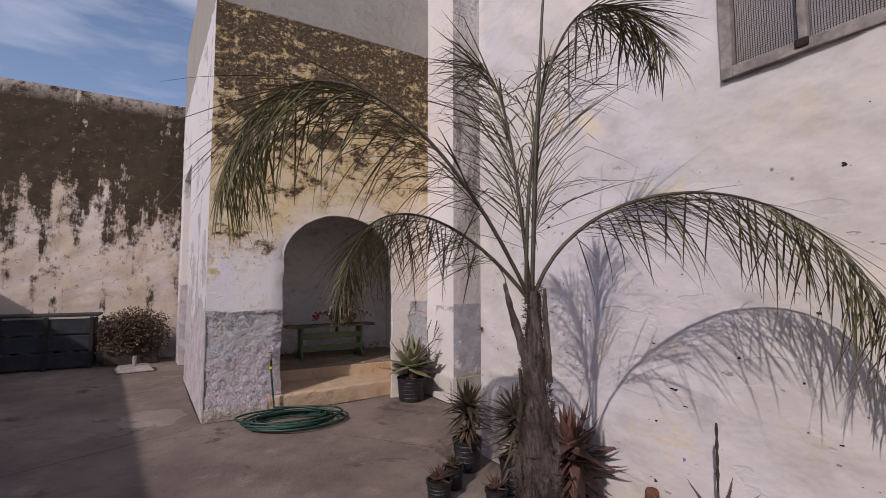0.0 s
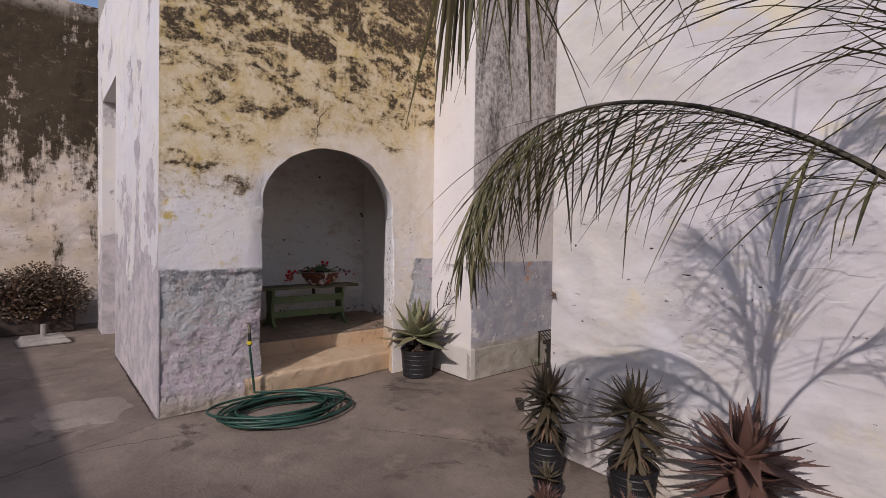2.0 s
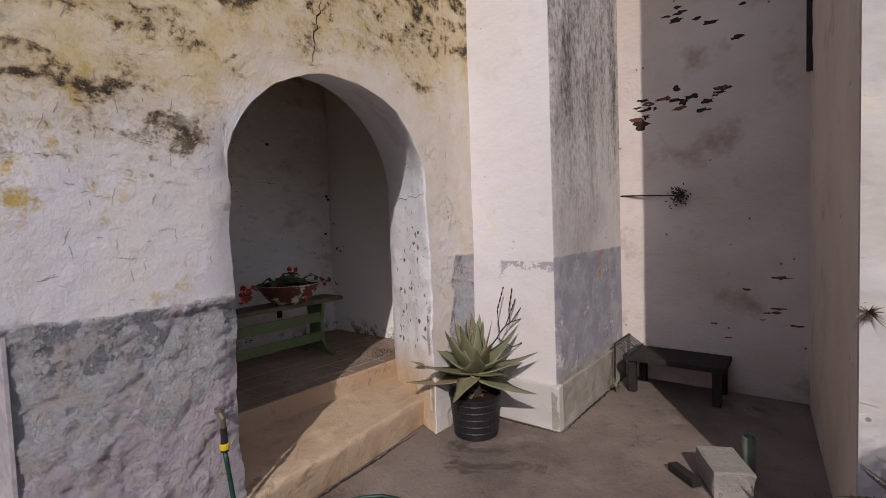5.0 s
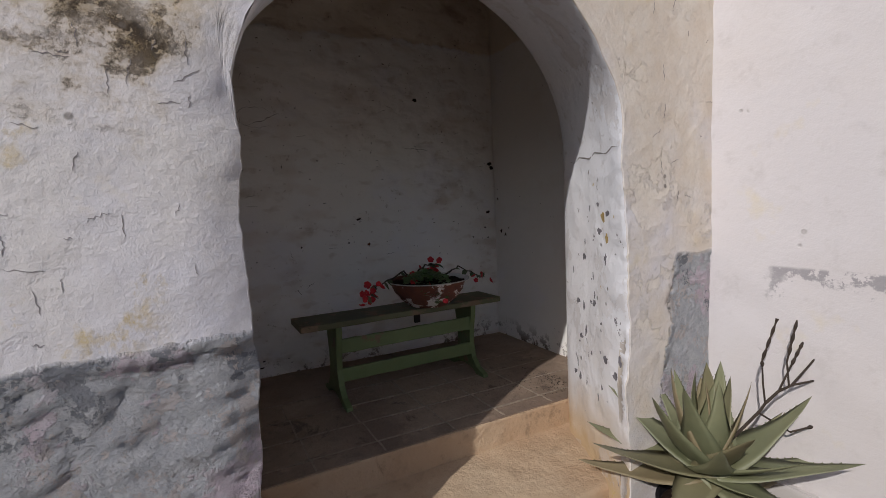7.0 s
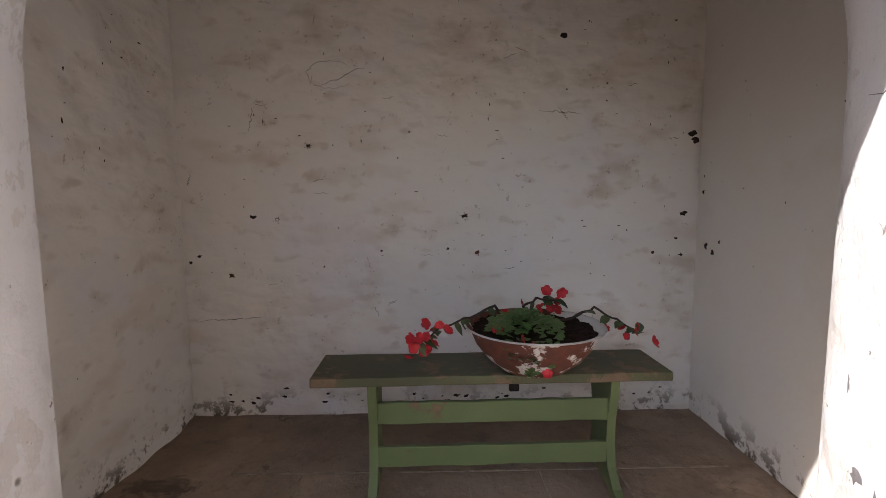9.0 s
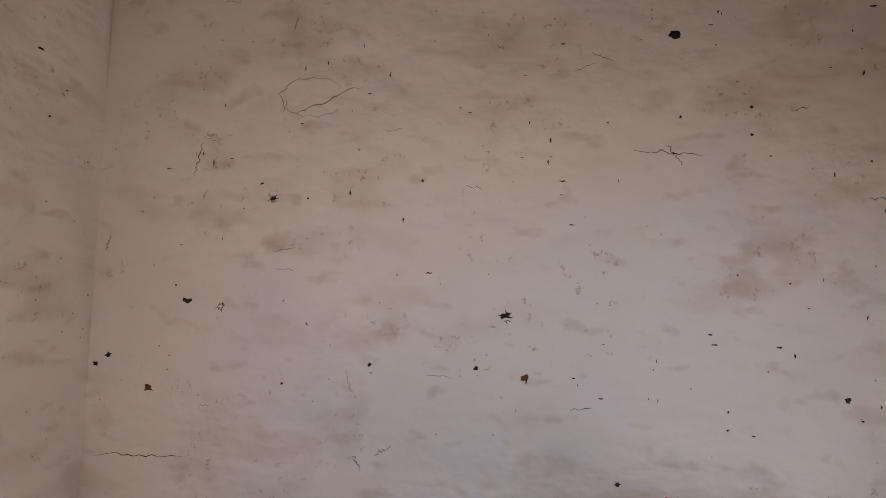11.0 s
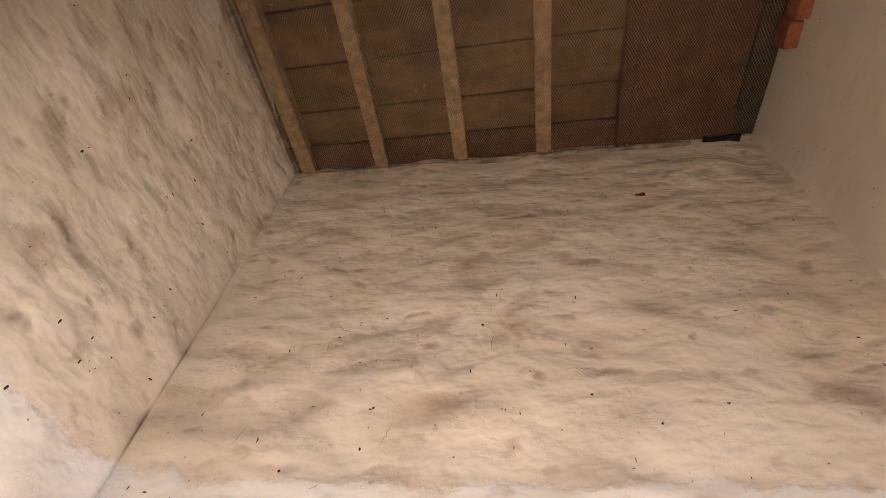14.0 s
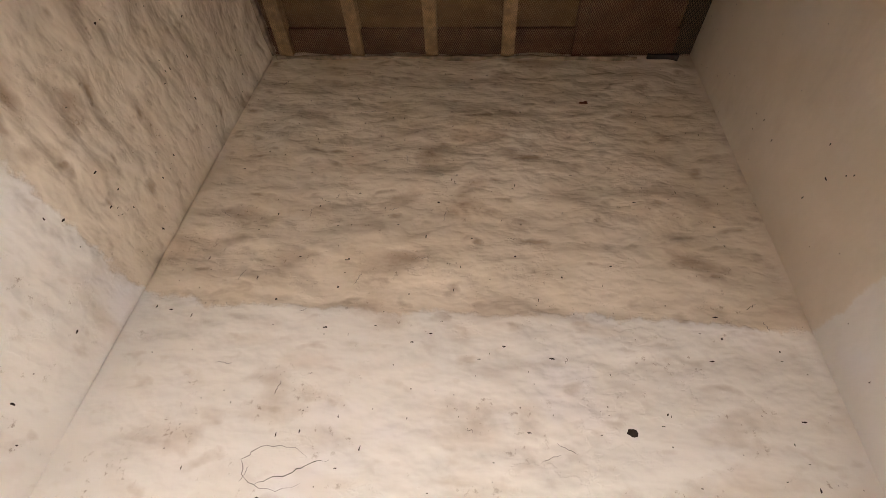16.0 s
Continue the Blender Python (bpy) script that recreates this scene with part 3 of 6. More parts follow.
def arch_wall():
    """The thick front wall with its arched opening; jambs splay inward and have worn round edges."""
    vs, fs, mats = [], [], []
    bump = lumps(0.007, 1.4, 0.003, 6.5)

    def rough(p):
        """The coat of plaster has fallen below a ragged line and left a pitted face set back behind it."""
        line = 1.170 + 0.030 * fbm((p[0], 3.1, 0), 4, 3) + 0.016 * fbm((p[0], 1.1, 0), 22, 3)
        edge = 2.48 - 0.10 * max(0.0, 1.1 - p[2]) + 0.05 * fbm((2, 1, p[2]), 7, 3)
        if p[0] > 2.2:
            line += 0.07
        gone = p[2] < line and (p[0] < 0.9 or p[0] > edge)
        if not gone:
            return bump(p) + 0.004 + 0.0015 * fbm(p, 22, 2)
        # thin plates of older coats, broken along their own edges
        q = (p[0] + 0.35 * p[2], 2.0, p[2] - 0.3 * p[0])
        plates = 0.0
        for sc, cut, h in ((2.6, -0.05, 0.008), (4.3, 0.12, 0.007), (7.5, 0.10, 0.006)):
            v = fbm((q[0] + sc, q[1], q[2]), sc, 5) - cut
            plates += h * min(1.0, max(0.0, v / 0.06))
        slow = min(1.0, (line - p[2]) / 0.10)
        deep = (0.010 + 0.012 * slow) if p[0] < 1 else 0.005
        return bump(p) - deep + (plates + 0.006 * fbm(p, 11, 4) + 0.003 * fbm(p, 34, 2)) * (1.0 if p[0] < 1 else 0.25)

    N = 40
    ths = [math.pi * i / N for i in range(N + 1)]

    def face(a, grow, y, x0, x1, facing, uneven):
        c, h, s, r = a
        h, r = h + grow, r + grow
        xs_l = list(np.linspace(x0, c - h, max(3, round((c - h - x0) / 0.015)) + 1))
        xs_r = list(np.linspace(c + h, x1, max(3, round((x1 - c - h) / 0.015)) + 1))
        cols = []
        for x in xs_l:
            cols.append((x, None))
        for t in ths[1:-1]:
            cols.append((c - h * math.cos(t), s + r * math.sin(t)))
        for x in xs_r:
            cols.append((x, None))
        cols = [(x, z) for x, z in cols]
        iL, iR = len(xs_l) - 1, len(cols) - len(xs_r)

        def strip(sub, zlow):
            base = len(vs)
            rows = 290
            for x, zl in sub:
                z0 = zlow(x, zl)
                mid = 2.75
                for j in range(rows + 1):
                    z = z0 + (mid - z0) * j / 240 if j <= 240 else mid + (TOP_Z - mid) * (j - 240) / 50
                    p = (x, y, z)
                    d = uneven(p) if uneven else 0.0
                    vs.append((x, y + facing * d, z))
            for i in range(len(sub) - 1):
                for j in range(rows):
                    q = [base + i * (rows + 1) + j, base + (i + 1) * (rows + 1) + j, base + (i + 1) * (rows + 1) + j + 1, base + i * (rows + 1) + j + 1]
                    fs.append(q if facing < 0 else q[::-1])
                    mats.append(0 if facing < 0 else 2)

        strip(cols[: iL + 1], lambda x, z: 0.0)
        strip(cols[iL : iR + 1], lambda x, z: z if z else s)
        strip(cols[iR:], lambda x, z: 0.0)

    GROW = 0.004
    face(FRONT_ARCH, GROW, ARCH_Y, 0.0, PIER_X + 0.3, -1, rough)
    face(INNER_ARCH, 0.02, INNER_Y, ROOM_X0 - 0.2, ROOM_X1 + 0.2, 1, None)

    # the reveal, from front edge to back edge
    def ring(a, grow):
        c, h, s, r = a
        h, r = h + grow, r + grow
        out = [(c - h, z) for z in np.linspace(0, s, 130)[:-1]]
        out += [(c - h * math.cos(t), s + r * math.sin(t)) for t in ths]
        out += [(c + h, z) for z in np.linspace(s, 0, 130)[1:]]
        return out

    deep = 22
    prof = [(GROW + 0.03, 0.075, 0.0)]
    for q in range(6):                                     # worn front arris
        b = math.pi / 2 * q / 5
        prof.append((GROW * (1 - math.sin(b)), 0.006 * (1 - math.cos(b)), 0.0))
    for q in range(1, deep + 1):
        f = q / deep
        prof.append((0.02 * max(0, (f - 0.9) / 0.1), 0.006 + (INNER_Y - 0.006) * f, f))
    base = len(vs)
    count = len(ring(FRONT_ARCH, 0))
    for g, y, f in prof:
        ra, rb = ring(FRONT_ARCH, g), ring(INNER_ARCH, g)
        for i in range(count):
            x = ra[i][0] * (1 - f) + rb[i][0] * f
            z = ra[i][1] * (1 - f) + rb[i][1] * f
            d = 0.0 if (g >= GROW or f >= 1.0) else 0.011 * fbm((x, y, z), 3.0, 3) + 0.003 * fbm((x, y, z), 14, 3)
            sgn = 1 if x < 1.5 else -1
            lip = rough((ra[i][0], ARCH_Y, ra[i][1])) * max(0.0, 1 - y / 0.12)
            vs.append((x + sgn * d * min(1.0, y / 0.05), y - lip, z + (d * min(1.0, y / 0.05) if z > 1.8 else 0)))
    for k in range(len(prof) - 1):
        for i in range(count - 1):
            a = base + k * count + i
            fs.append([a, a + count, a + count + 1, a + 1][::-1])
            mats.append(0 if k < 6 else 1)
    # the left corner is worn far back
    for i, (x, y, z) in enumerate(vs):
        if x < 0.86 and y < 0.30:
            q = min(1.0, max(0.0, (x - 0.66) / 0.125))
            h = min(1.0, max(0.0, (2.05 - z) / 0.3))
            vs[i] = (x + 0.028 * q * h, y + 0.035 * q * q * h * (1 - max(0.0, y) / 0.30), z)
    # broken, wavering arris round the opening
    for i, (x, y, z) in enumerate(vs):
        if y < 0.25 and 0.3 < x < 2.75:
            q = 1 - max(0.0, y) / 0.25
            e = min(1.0, max(0.0, 1 - abs(math.hypot((x - 1.49) / 0.705, max(0, z - 1.7) / 0.64) - 1) * 3))
            vs[i] = (x + q * e * (0.026 * fbm((x, 0, z), 2.4, 3) + 0.007 * fbm((x, 5, z), 9, 3) + 0.006 * fbm((x, 2, z), 28, 3)), y, z + q * e * (0.012 * fbm((x, 9, z), 4, 3) + 0.008 * fbm((x, 4, z), 14, 2) if z > 1.5 else 0))
    ob = obj("wall_arch", vs, fs, [M_ARCH, M_JAMB, M_ALCOVE], smooth=True)
    ob.data.polygons.foreach_set("material_index", mats)
    return tagged(ob, "thick whitewashed courtyard wall with an arched opening and grey dado", "wall", kind="structure")


def structure():
    def st(ob, label, cat="wall"):
        return tagged(ob, label, cat, kind="structure")

    # ground: one sheet to the horizon, fine near the yard
    vs, fs = [], []
    xs = [-900, -60, -12] + list(np.linspace(-6, 5, 90)) + [12, 60, 900]
    ys = [-900, -60, -14] + list(np.linspace(-9, 6, 110)) + [14, 60, 900]
    for y in ys:
        for x in xs:
            far = abs(x) > 6 or abs(y) > 9
            vs.append((x, y, -0.012 if far else 0.008 * fbm((x, y, 0), 0.8, 3) - 0.004))
    w = len(xs)
    for j in range(len(ys) - 1):
        for i in range(w - 1):
            fs.append((j * w + i, j * w + i + 1, (j + 1) * w + i + 1, (j + 1) * w + i))
    st(obj("ground", vs, fs, M_GROUND, smooth=True), "worn brown concrete courtyard paving with pale patches", "ground")

    arch_wall()
    bf = lumps(0.010, 1.5, 0.004, 7)
    # pier in front of the arch wall, running to the passage end
    st(slab("wall_pier_side", (PIER_X, ARCH_Y + 0.02, 0), (0, PIER_Y - 0.016, 0), (0, 0, TOP_Z), (-1, 0, 0), 0.25, 0.04, lumps(0.006, 1.5, 0.003, 7), M_PIERSIDE), "smooth sunlit whitewashed side of the pier")
    st(slab("wall_pier_front", (PIER_X + 0.005, PIER_Y, 0), (RECESS_X - PIER_X - 0.005, 0, 0), (0, 0, TOP_Z), (0, -1, 0), 0.25, 0.04, lambda p: max(-0.002, bf(p) + 0.008), M_PIER), "soot-streaked plaster wall with a grey dado")
    st(slab("wall_recess", (RECESS_X, PIER_Y + 0.2, 0), (0, -2.4, 0), (0, 0, TOP_Z), (-1, 0, 0), 0.3, 0.05, lumps(0.012, 1.4, 0.006, 6), M_RECESS), "stained plaster wall at the end of the passage, coloured darker for shade")
    # house behind the palm
    bh = lumps(0.020, 1.3, 0.012, 4.5)
    st(slab("wall_house", (HOUSE_X, HOUSE_Y - 0.004, 0), (0, -8.0, 0), (0, 0, 5.2), (-1, 0, 0), 0.02, 0.045, lambda p: max(-0.016, bh(p)) + 0.018 * max(0.0, fbm((1, p[1], p[2] * 1.6), 4.0, 3) - 0.15) * min(1.0, max(0.25, (2.1 - p[2]) / 0.4)), M_PALMWALL, hole=(2.19, 3.34, 2.56, 3.45)), "pale whitewashed house wall with uneven plaster")
    for nm, y0, y1, z0, z1 in (("wall_house_core_a", HOUSE_Y - 0.01, -4.40, 0, 5.19), ("wall_house_core_b", -5.60, -10.1, 0, 5.19), ("wall_house_core_c", -4.40, -5.60, 0, 2.53), ("wall_house_core_d", -4.40, -5.60, 3.48, 5.19)):
        st(slab(nm, (HOUSE_X + 0.03, y0, z0), (0, y1 - y0, 0), (0, 0, z1 - z0), (-1, 0, 0), 0.30, 0.5, None, M_PLAIN), "masonry behind the house plaster")
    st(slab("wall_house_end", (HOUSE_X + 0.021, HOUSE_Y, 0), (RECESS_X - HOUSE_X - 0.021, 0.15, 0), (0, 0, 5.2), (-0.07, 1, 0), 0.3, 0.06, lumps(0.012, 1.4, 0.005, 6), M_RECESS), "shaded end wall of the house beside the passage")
    # left side of the arch building, with its narrow arched doorway
    d = Vector((-0.037, 1.0, 0.0))
    nrm = (-1, -0.037, 0)
    bl = lumps(0.012, 1.4, 0.008, 6)
    for nm, a, b, z0, z1 in (("wall_side_near", 0.004, 2.65, 0, TOP_Z), ("wall_side_far", 4.15, 4.8, 0, TOP_Z), ("wall_side_over_door", 2.65, 4.15, 3.40, TOP_Z)):
        st(slab(nm, tuple(d * a + Vector((0, 0, z0))), tuple(d * (b - a)), (0, 0, z1 - z0), nrm, 0.012 if a < 1 else 0.28, 0.035, bl, M_SIDE), "whitewashed side wall of the arch building")
    st(slab("wall_side_core", tuple(d * 0.09 + Vector((0.03, 0, 0))), tuple(d * 2.56), (0, 0, TOP_Z), nrm, 0.22, 0.5, None, M_PLAIN), "masonry behind the side plaster")
    st(slab("wall_side_door_back", tuple(d * 2.5 + Vector((0.27, 0, 0))), tuple(d * 1.8), (0, 0, 3.5), nrm, 0.1, 0.2, None, M_PLAIN), "plastered back of the narrow side doorway")
    st(slab("wall_building_back", (-0.16, 4.8, 0), (5.3, 0, 0), (0, 0, TOP_Z), (0, 1, 0), 0.25, 0.5, None, M_PLAIN), "back wall of the arch building")
    # far yard wall with a ragged coping
    st(slab("wall_far", (-9.0, 5.45, 0), (9.6, -0.1, 0), (0, 0, 5.2), (0, -1, 0), 0.4, 0.07, lumps(0.03, 1.2, 0.018, 5), M_MOSS), "tall yard wall blackened by moss running down")
    # west building and yard walls out of view, which shade the yard's edge
    st(slab("wall_west", (-4.03, -10.0, 0), (-1.57, 15.5, 0), (0, 0, 3.3), (1, 0, 0), 0.4, 0.6, None, M_PLAIN), "plain yard wall")
    st(slab("wall_south", (-4.4, -10.0, 0), (6.8, 0, 0), (0, 0, 2.4), (0, 1, 0), 0.3, 0.6, None, M_PLAIN), "plain yard wall")

    # alcove
    def soft(a1, s1, a2, s2):
        return lambda p: a1 * fbm(p, s1, 2) + a2 * fbm((p[0] + 7, p[1], p[2] * 1.3), s2, 2)

    bw, bl2 = soft(0.012, 1.5, 0.011, 4.2), soft(0.014, 1.5, 0.013, 3.8)

    def trowel(u, z, seed):
        """Hand-laid plaster: soft lumps wider than high, with a few deeper hollows."""
        return 0.018 * fbm((u, seed, z * 1.4), 2.4, 1) + 0.013 * fbm((u, seed + 5, z * 1.4), 4.8, 1) + 0.003 * fbm((u, seed + 2, z * 1.2), 11.0, 1)

    def back(p):
        up = min(1.0, max(0.0, (p[2] - 2.72 - 0.05 * fbm((p[0], 1, 0), 3, 3)) / 0.12))
        lip = 0.007 if p[2] < 2.80 + 0.03 * fbm(p, 4, 3) else 0.0
        return bw(p) + trowel(p[0], p[2], 3.0) * (0.35 + 0.85 * up) + lip

    def left_face(p):
        return bl2(p) * 1.2 + 1.4 * trowel(p[2] * 0.7, p[1] * 0.8 + 0.3 * p[2], 8.0)

    st(slab("wall_alcove_back", (ROOM_X0, ROOM_Y1, 0), (ROOM_X1 - ROOM_X0, 0, 0), (0, 0, CEIL_Z + 0.1), (0, -1, 0), 0.3, 0.02, back, M_ALCOVE), "whitewashed alcove back wall with smudges and chips")
    st(slab("wall_alcove_left", (ROOM_X0, INNER_Y, 0), (0, ROOM_Y1 - INNER_Y, 0), (0, 0, CEIL_Z + 0.1), (1, 0, 0), 0.25, 0.02, left_face, M_ALCOVE), "lumpy whitewashed alcove side wall")
    st(slab("wall_alcove_right", (ROOM_X1, INNER_Y, 0), (0, ROOM_Y1 - INNER_Y, 0), (0, 0, CEIL_Z + 0.1), (-1, 0, 0), 0.25, 0.04, lumps(0.008, 1.2, 0.003, 5), M_ALCOVERIGHT), "smooth whitewashed alcove side wall")
    st(slab("floor_alcove", (ROOM_X0 - 0.1, INNER_Y, FLOOR_Z), (ROOM_X1 - ROOM_X0 + 0.2, 0, 0), (0, ROOM_Y1 - INNER_Y + 0.1, 0), (0, 0, 1), 0.35, 0.05, lumps(0.004, 1.5, 0.002, 8), M_FLOOR), "dusty brown cement alcove floor with scored joints", "floor")


M_PIERSIDE = limewash("sunlit_pier_whitewash", (0.65, 0.615, 0.615), (0.64, 0.595, 0.575), (0.66, 0.58, 0.42), 0.35, 0.3, band=True)
structure()

# ---- more materials ----
M_BENCH = worn_paint("rubbed_green_bench_paint", (0.135, 0.18, 0.075), amount=0.60)
M_BENCHTOP = worn_paint("dulled_green_bench_top", (0.095, 0.10, 0.05), amount=0.56)
M_POT = simple("black_nursery_plastic", (0.016, 0.015, 0.018), 0.55, vary=0.4, scale=12, spec=0.5)
M_SOIL = simple("dark_potting_soil", (0.035, 0.022, 0.017), 0.95, vary=0.6, scale=60, bump=0.9, spec=0.1)
M_HOSE = simple("green_hose_plastic", (0.014, 0.062, 0.045), 0.5, vary=0.5, scale=6, spec=0.5)
M_BLACK = simple("black_plastic", (0.02, 0.02, 0.022), 0.5, vary=0.3)
M_YELLOW = simple("yellow_plastic_band", (0.65, 0.50, 0.02), 0.45, vary=0.2)
M_BRASS = simple("dull_brass_tap", (0.30, 0.26, 0.18), 0.45, metal=0.8, vary=0.4)
M_ALOE = leafy("green_aloe_skin", (0.105, 0.13, 0.075), (0.185, 0.20, 0.115), 0.5, 0.75)
M_ALOEDARK = leafy("dark_sunburnt_aloe_skin", (0.042, 0.040, 0.026), (0.078, 0.060, 0.042))
M_ALOERED = leafy("red_sunburnt_aloe_skin", (0.07, 0.035, 0.036), (0.115, 0.055, 0.05))
M_DRY = simple("dry_brown_leaf", (0.22, 0.13, 0.085), 0.8, vary=0.5, scale=20)
M_FROND = leafy("palm_leaflet", (0.034, 0.031, 0.016), (0.12, 0.115, 0.042), 0.5)
M_RACHIS = simple("palm_leaf_stalk", (0.065, 0.053, 0.032), 0.6, vary=0.5, scale=15)
M_STALK = simple("dry_flower_stalk", (0.05, 0.035, 0.025), 0.85, vary=0.4, scale=40)
M_BEAM = simple("old_ceiling_beam", (0.58, 0.385, 0.21), 0.8, vary=0.5, scale=22, bump=0.4)
M_BOARDRED = simple("dark_red_ceiling_board", (0.12, 0.045, 0.03), 0.85, vary=0.45, scale=6, bump=0.35)
M_TRIM = simple("smoke_browned_plaster_trim", (0.42, 0.33, 0.24), 0.9, vary=0.6, scale=16, bump=0.8)
M_WIRE = simple("rusty_wire_netting", (0.36, 0.25, 0.15), 0.5, metal=0.4, vary=0.5, scale=9, spec=0.5)
M_WIREDARK = simple("dark_insect_wire", (0.035, 0.033, 0.032), 0.55, metal=0.5, vary=0.3)
M_BRICK = simple("exposed_orange_brick", (0.36, 0.12, 0.06), 0.9, vary=0.35, scale=22, bump=0.6)
M_GREYWOOD = simple("weathered_grey_window_wood", (0.30, 0.26, 0.24), 0.85, vary=0.45, scale=18, bump=0.6)
M_DARK = simple("near_black_for_unlit_room", (0.03, 0.027, 0.025), 0.9, vary=0.2)
M_CHIP = simple("dark_plaster_chip", (0.035, 0.025, 0.02), 0.95, vary=0.5, scale=40)
M_FLAKE = simple("grey_undercoat_flake", (0.22, 0.205, 0.225), 0.95, vary=0.4, scale=30)
M_OCHRE = simple("bare_ochre_plaster", (0.55, 0.40, 0.16), 0.95, vary=0.4, scale=30)
M_HAIR = simple("hairline_crack", (0.27, 0.24, 0.23), 0.95, vary=0.3)
M_RUST = simple("rusted_patch", (0.17, 0.07, 0.035), 0.9, vary=0.5, scale=40)
M_SMOKE = simple("dark_old_timber", (0.025, 0.019, 0.016), 0.85, vary=0.4, scale=14, bump=0.4)
M_TEAL = simple("dark_blue_grey_crate_paint", (0.030, 0.034, 0.040), 0.8, vary=0.5, scale=6, bump=0.4)
M_CEMENT = concrete("dirty_cast_cement", (0.25, 0.225, 0.205), (0.33, 0.30, 0.275), 3.0)
M_REPAIR = concrete("pale_cement_repair", (0.20, 0.165, 0.14), (0.28, 0.235, 0.20), 1.5)
M_PLINTH = concrete("dirty_plinth_render", (0.40, 0.37, 0.34), (0.27, 0.245, 0.20), 3.0)
M_JOINT = simple("pale_mortar_joint", (0.33, 0.265, 0.205), 0.9, vary=0.4, scale=25)
M_RIM = simple("pale_chipped_rim_enamel", (0.55, 0.53, 0.51), 0.35, vary=0.5, scale=18, spec=0.5)
M_FLOWER = simple("red_flower_petal", (0.55, 0.025, 0.035), 0.55, vary=0.35, scale=40)
M_LEAF = leafy("green_house_plant_leaf", (0.055, 0.13, 0.035), (0.10, 0.19, 0.06))
M_LEAFDARK = leafy("dark_house_plant_leaf", (0.03, 0.06, 0.025), (0.05, 0.09, 0.035))
M_BUSHLEAF = leafy("dry_reddish_bush_leaf", (0.035, 0.026, 0.014), (0.06, 0.028, 0.02))
M_TERRACOTTA = simple("brown_planter", (0.06, 0.042, 0.034), 0.85, vary=0.4, scale=9)
M_PIPE = simple("pale_green_pipe", (0.16, 0.19, 0.15), 0.5, vary=0.3)


def enamel():
    """White enamel rubbed away to rust on the belly."""
    k = Nodes("chipped_white_enamel", 0.3, spec=0.5)
    w = k.ramp(k.math("SUBTRACT", k.noise(6, 6, 0.7), k.math("MULTIPLY", k.axis(0), 0.45)), 0.47, 0.50)
    c = k.mix(w, (0.62, 0.60, 0.58), k.mix(k.noise(25, 4), (0.20, 0.055, 0.03), (0.045, 0.03, 0.025)))
    return k.done(c, k.math("SUBTRACT", 1.0, w), 0.4, 0.002, k.ramp(w, -0.4, 1.0))


def trunk_bark():
    k = Nodes("shaggy_grey_palm_bark", 0.95, spec=0.1)
    f = k.noise(16, 7, 0.75, k.scaled(1, 1, 0.25))
    c = k.mix(k.ramp(f, 0.38, 0.62), (0.035, 0.024, 0.02), (0.21, 0.165, 0.15))
    c = k.mix(k.math("MULTIPLY", k.ramp(k.noise(5, 6, 0.7), 0.48, 0.6), 0.7), c, (0.05, 0.036, 0.03))
    return k.done(c, k.noise(22, 9, 0.8, k.scaled(1, 1, 0.2)), 1.0, 0.03)


def ceiling_board():
    """Smoke-browned boards with grain and pale flecks."""
    k = Nodes("smoked_ceiling_board", 0.85, spec=0.2)
    g = k.noise(6, 7, 0.7, k.scaled(0.25, 1, 1))
    c = k.mix(k.ramp(g, 0.36, 0.62), (0.095, 0.052, 0.026), (0.21, 0.125, 0.062))
    c = k.mix(k.math("MULTIPLY", k.ramp(k.noise(2.4, 6, 0.7), 0.5, 0.66), 0.6), c, (0.09, 0.055, 0.03))
    c = k.mix(k.ramp(k.noise(30, 4, 0.6, k.scaled(1, 0.7, 1)), 0.70, 0.72), c, (0.55, 0.45, 0.36))
    return k.done(c, k.noise(20, 6, 0.7, k.scaled(0.3, 1, 1)), 0.5, 0.006)


M_ENAMEL, M_BARK, M_BOARD = enamel(), trunk_bark(), ceiling_board()


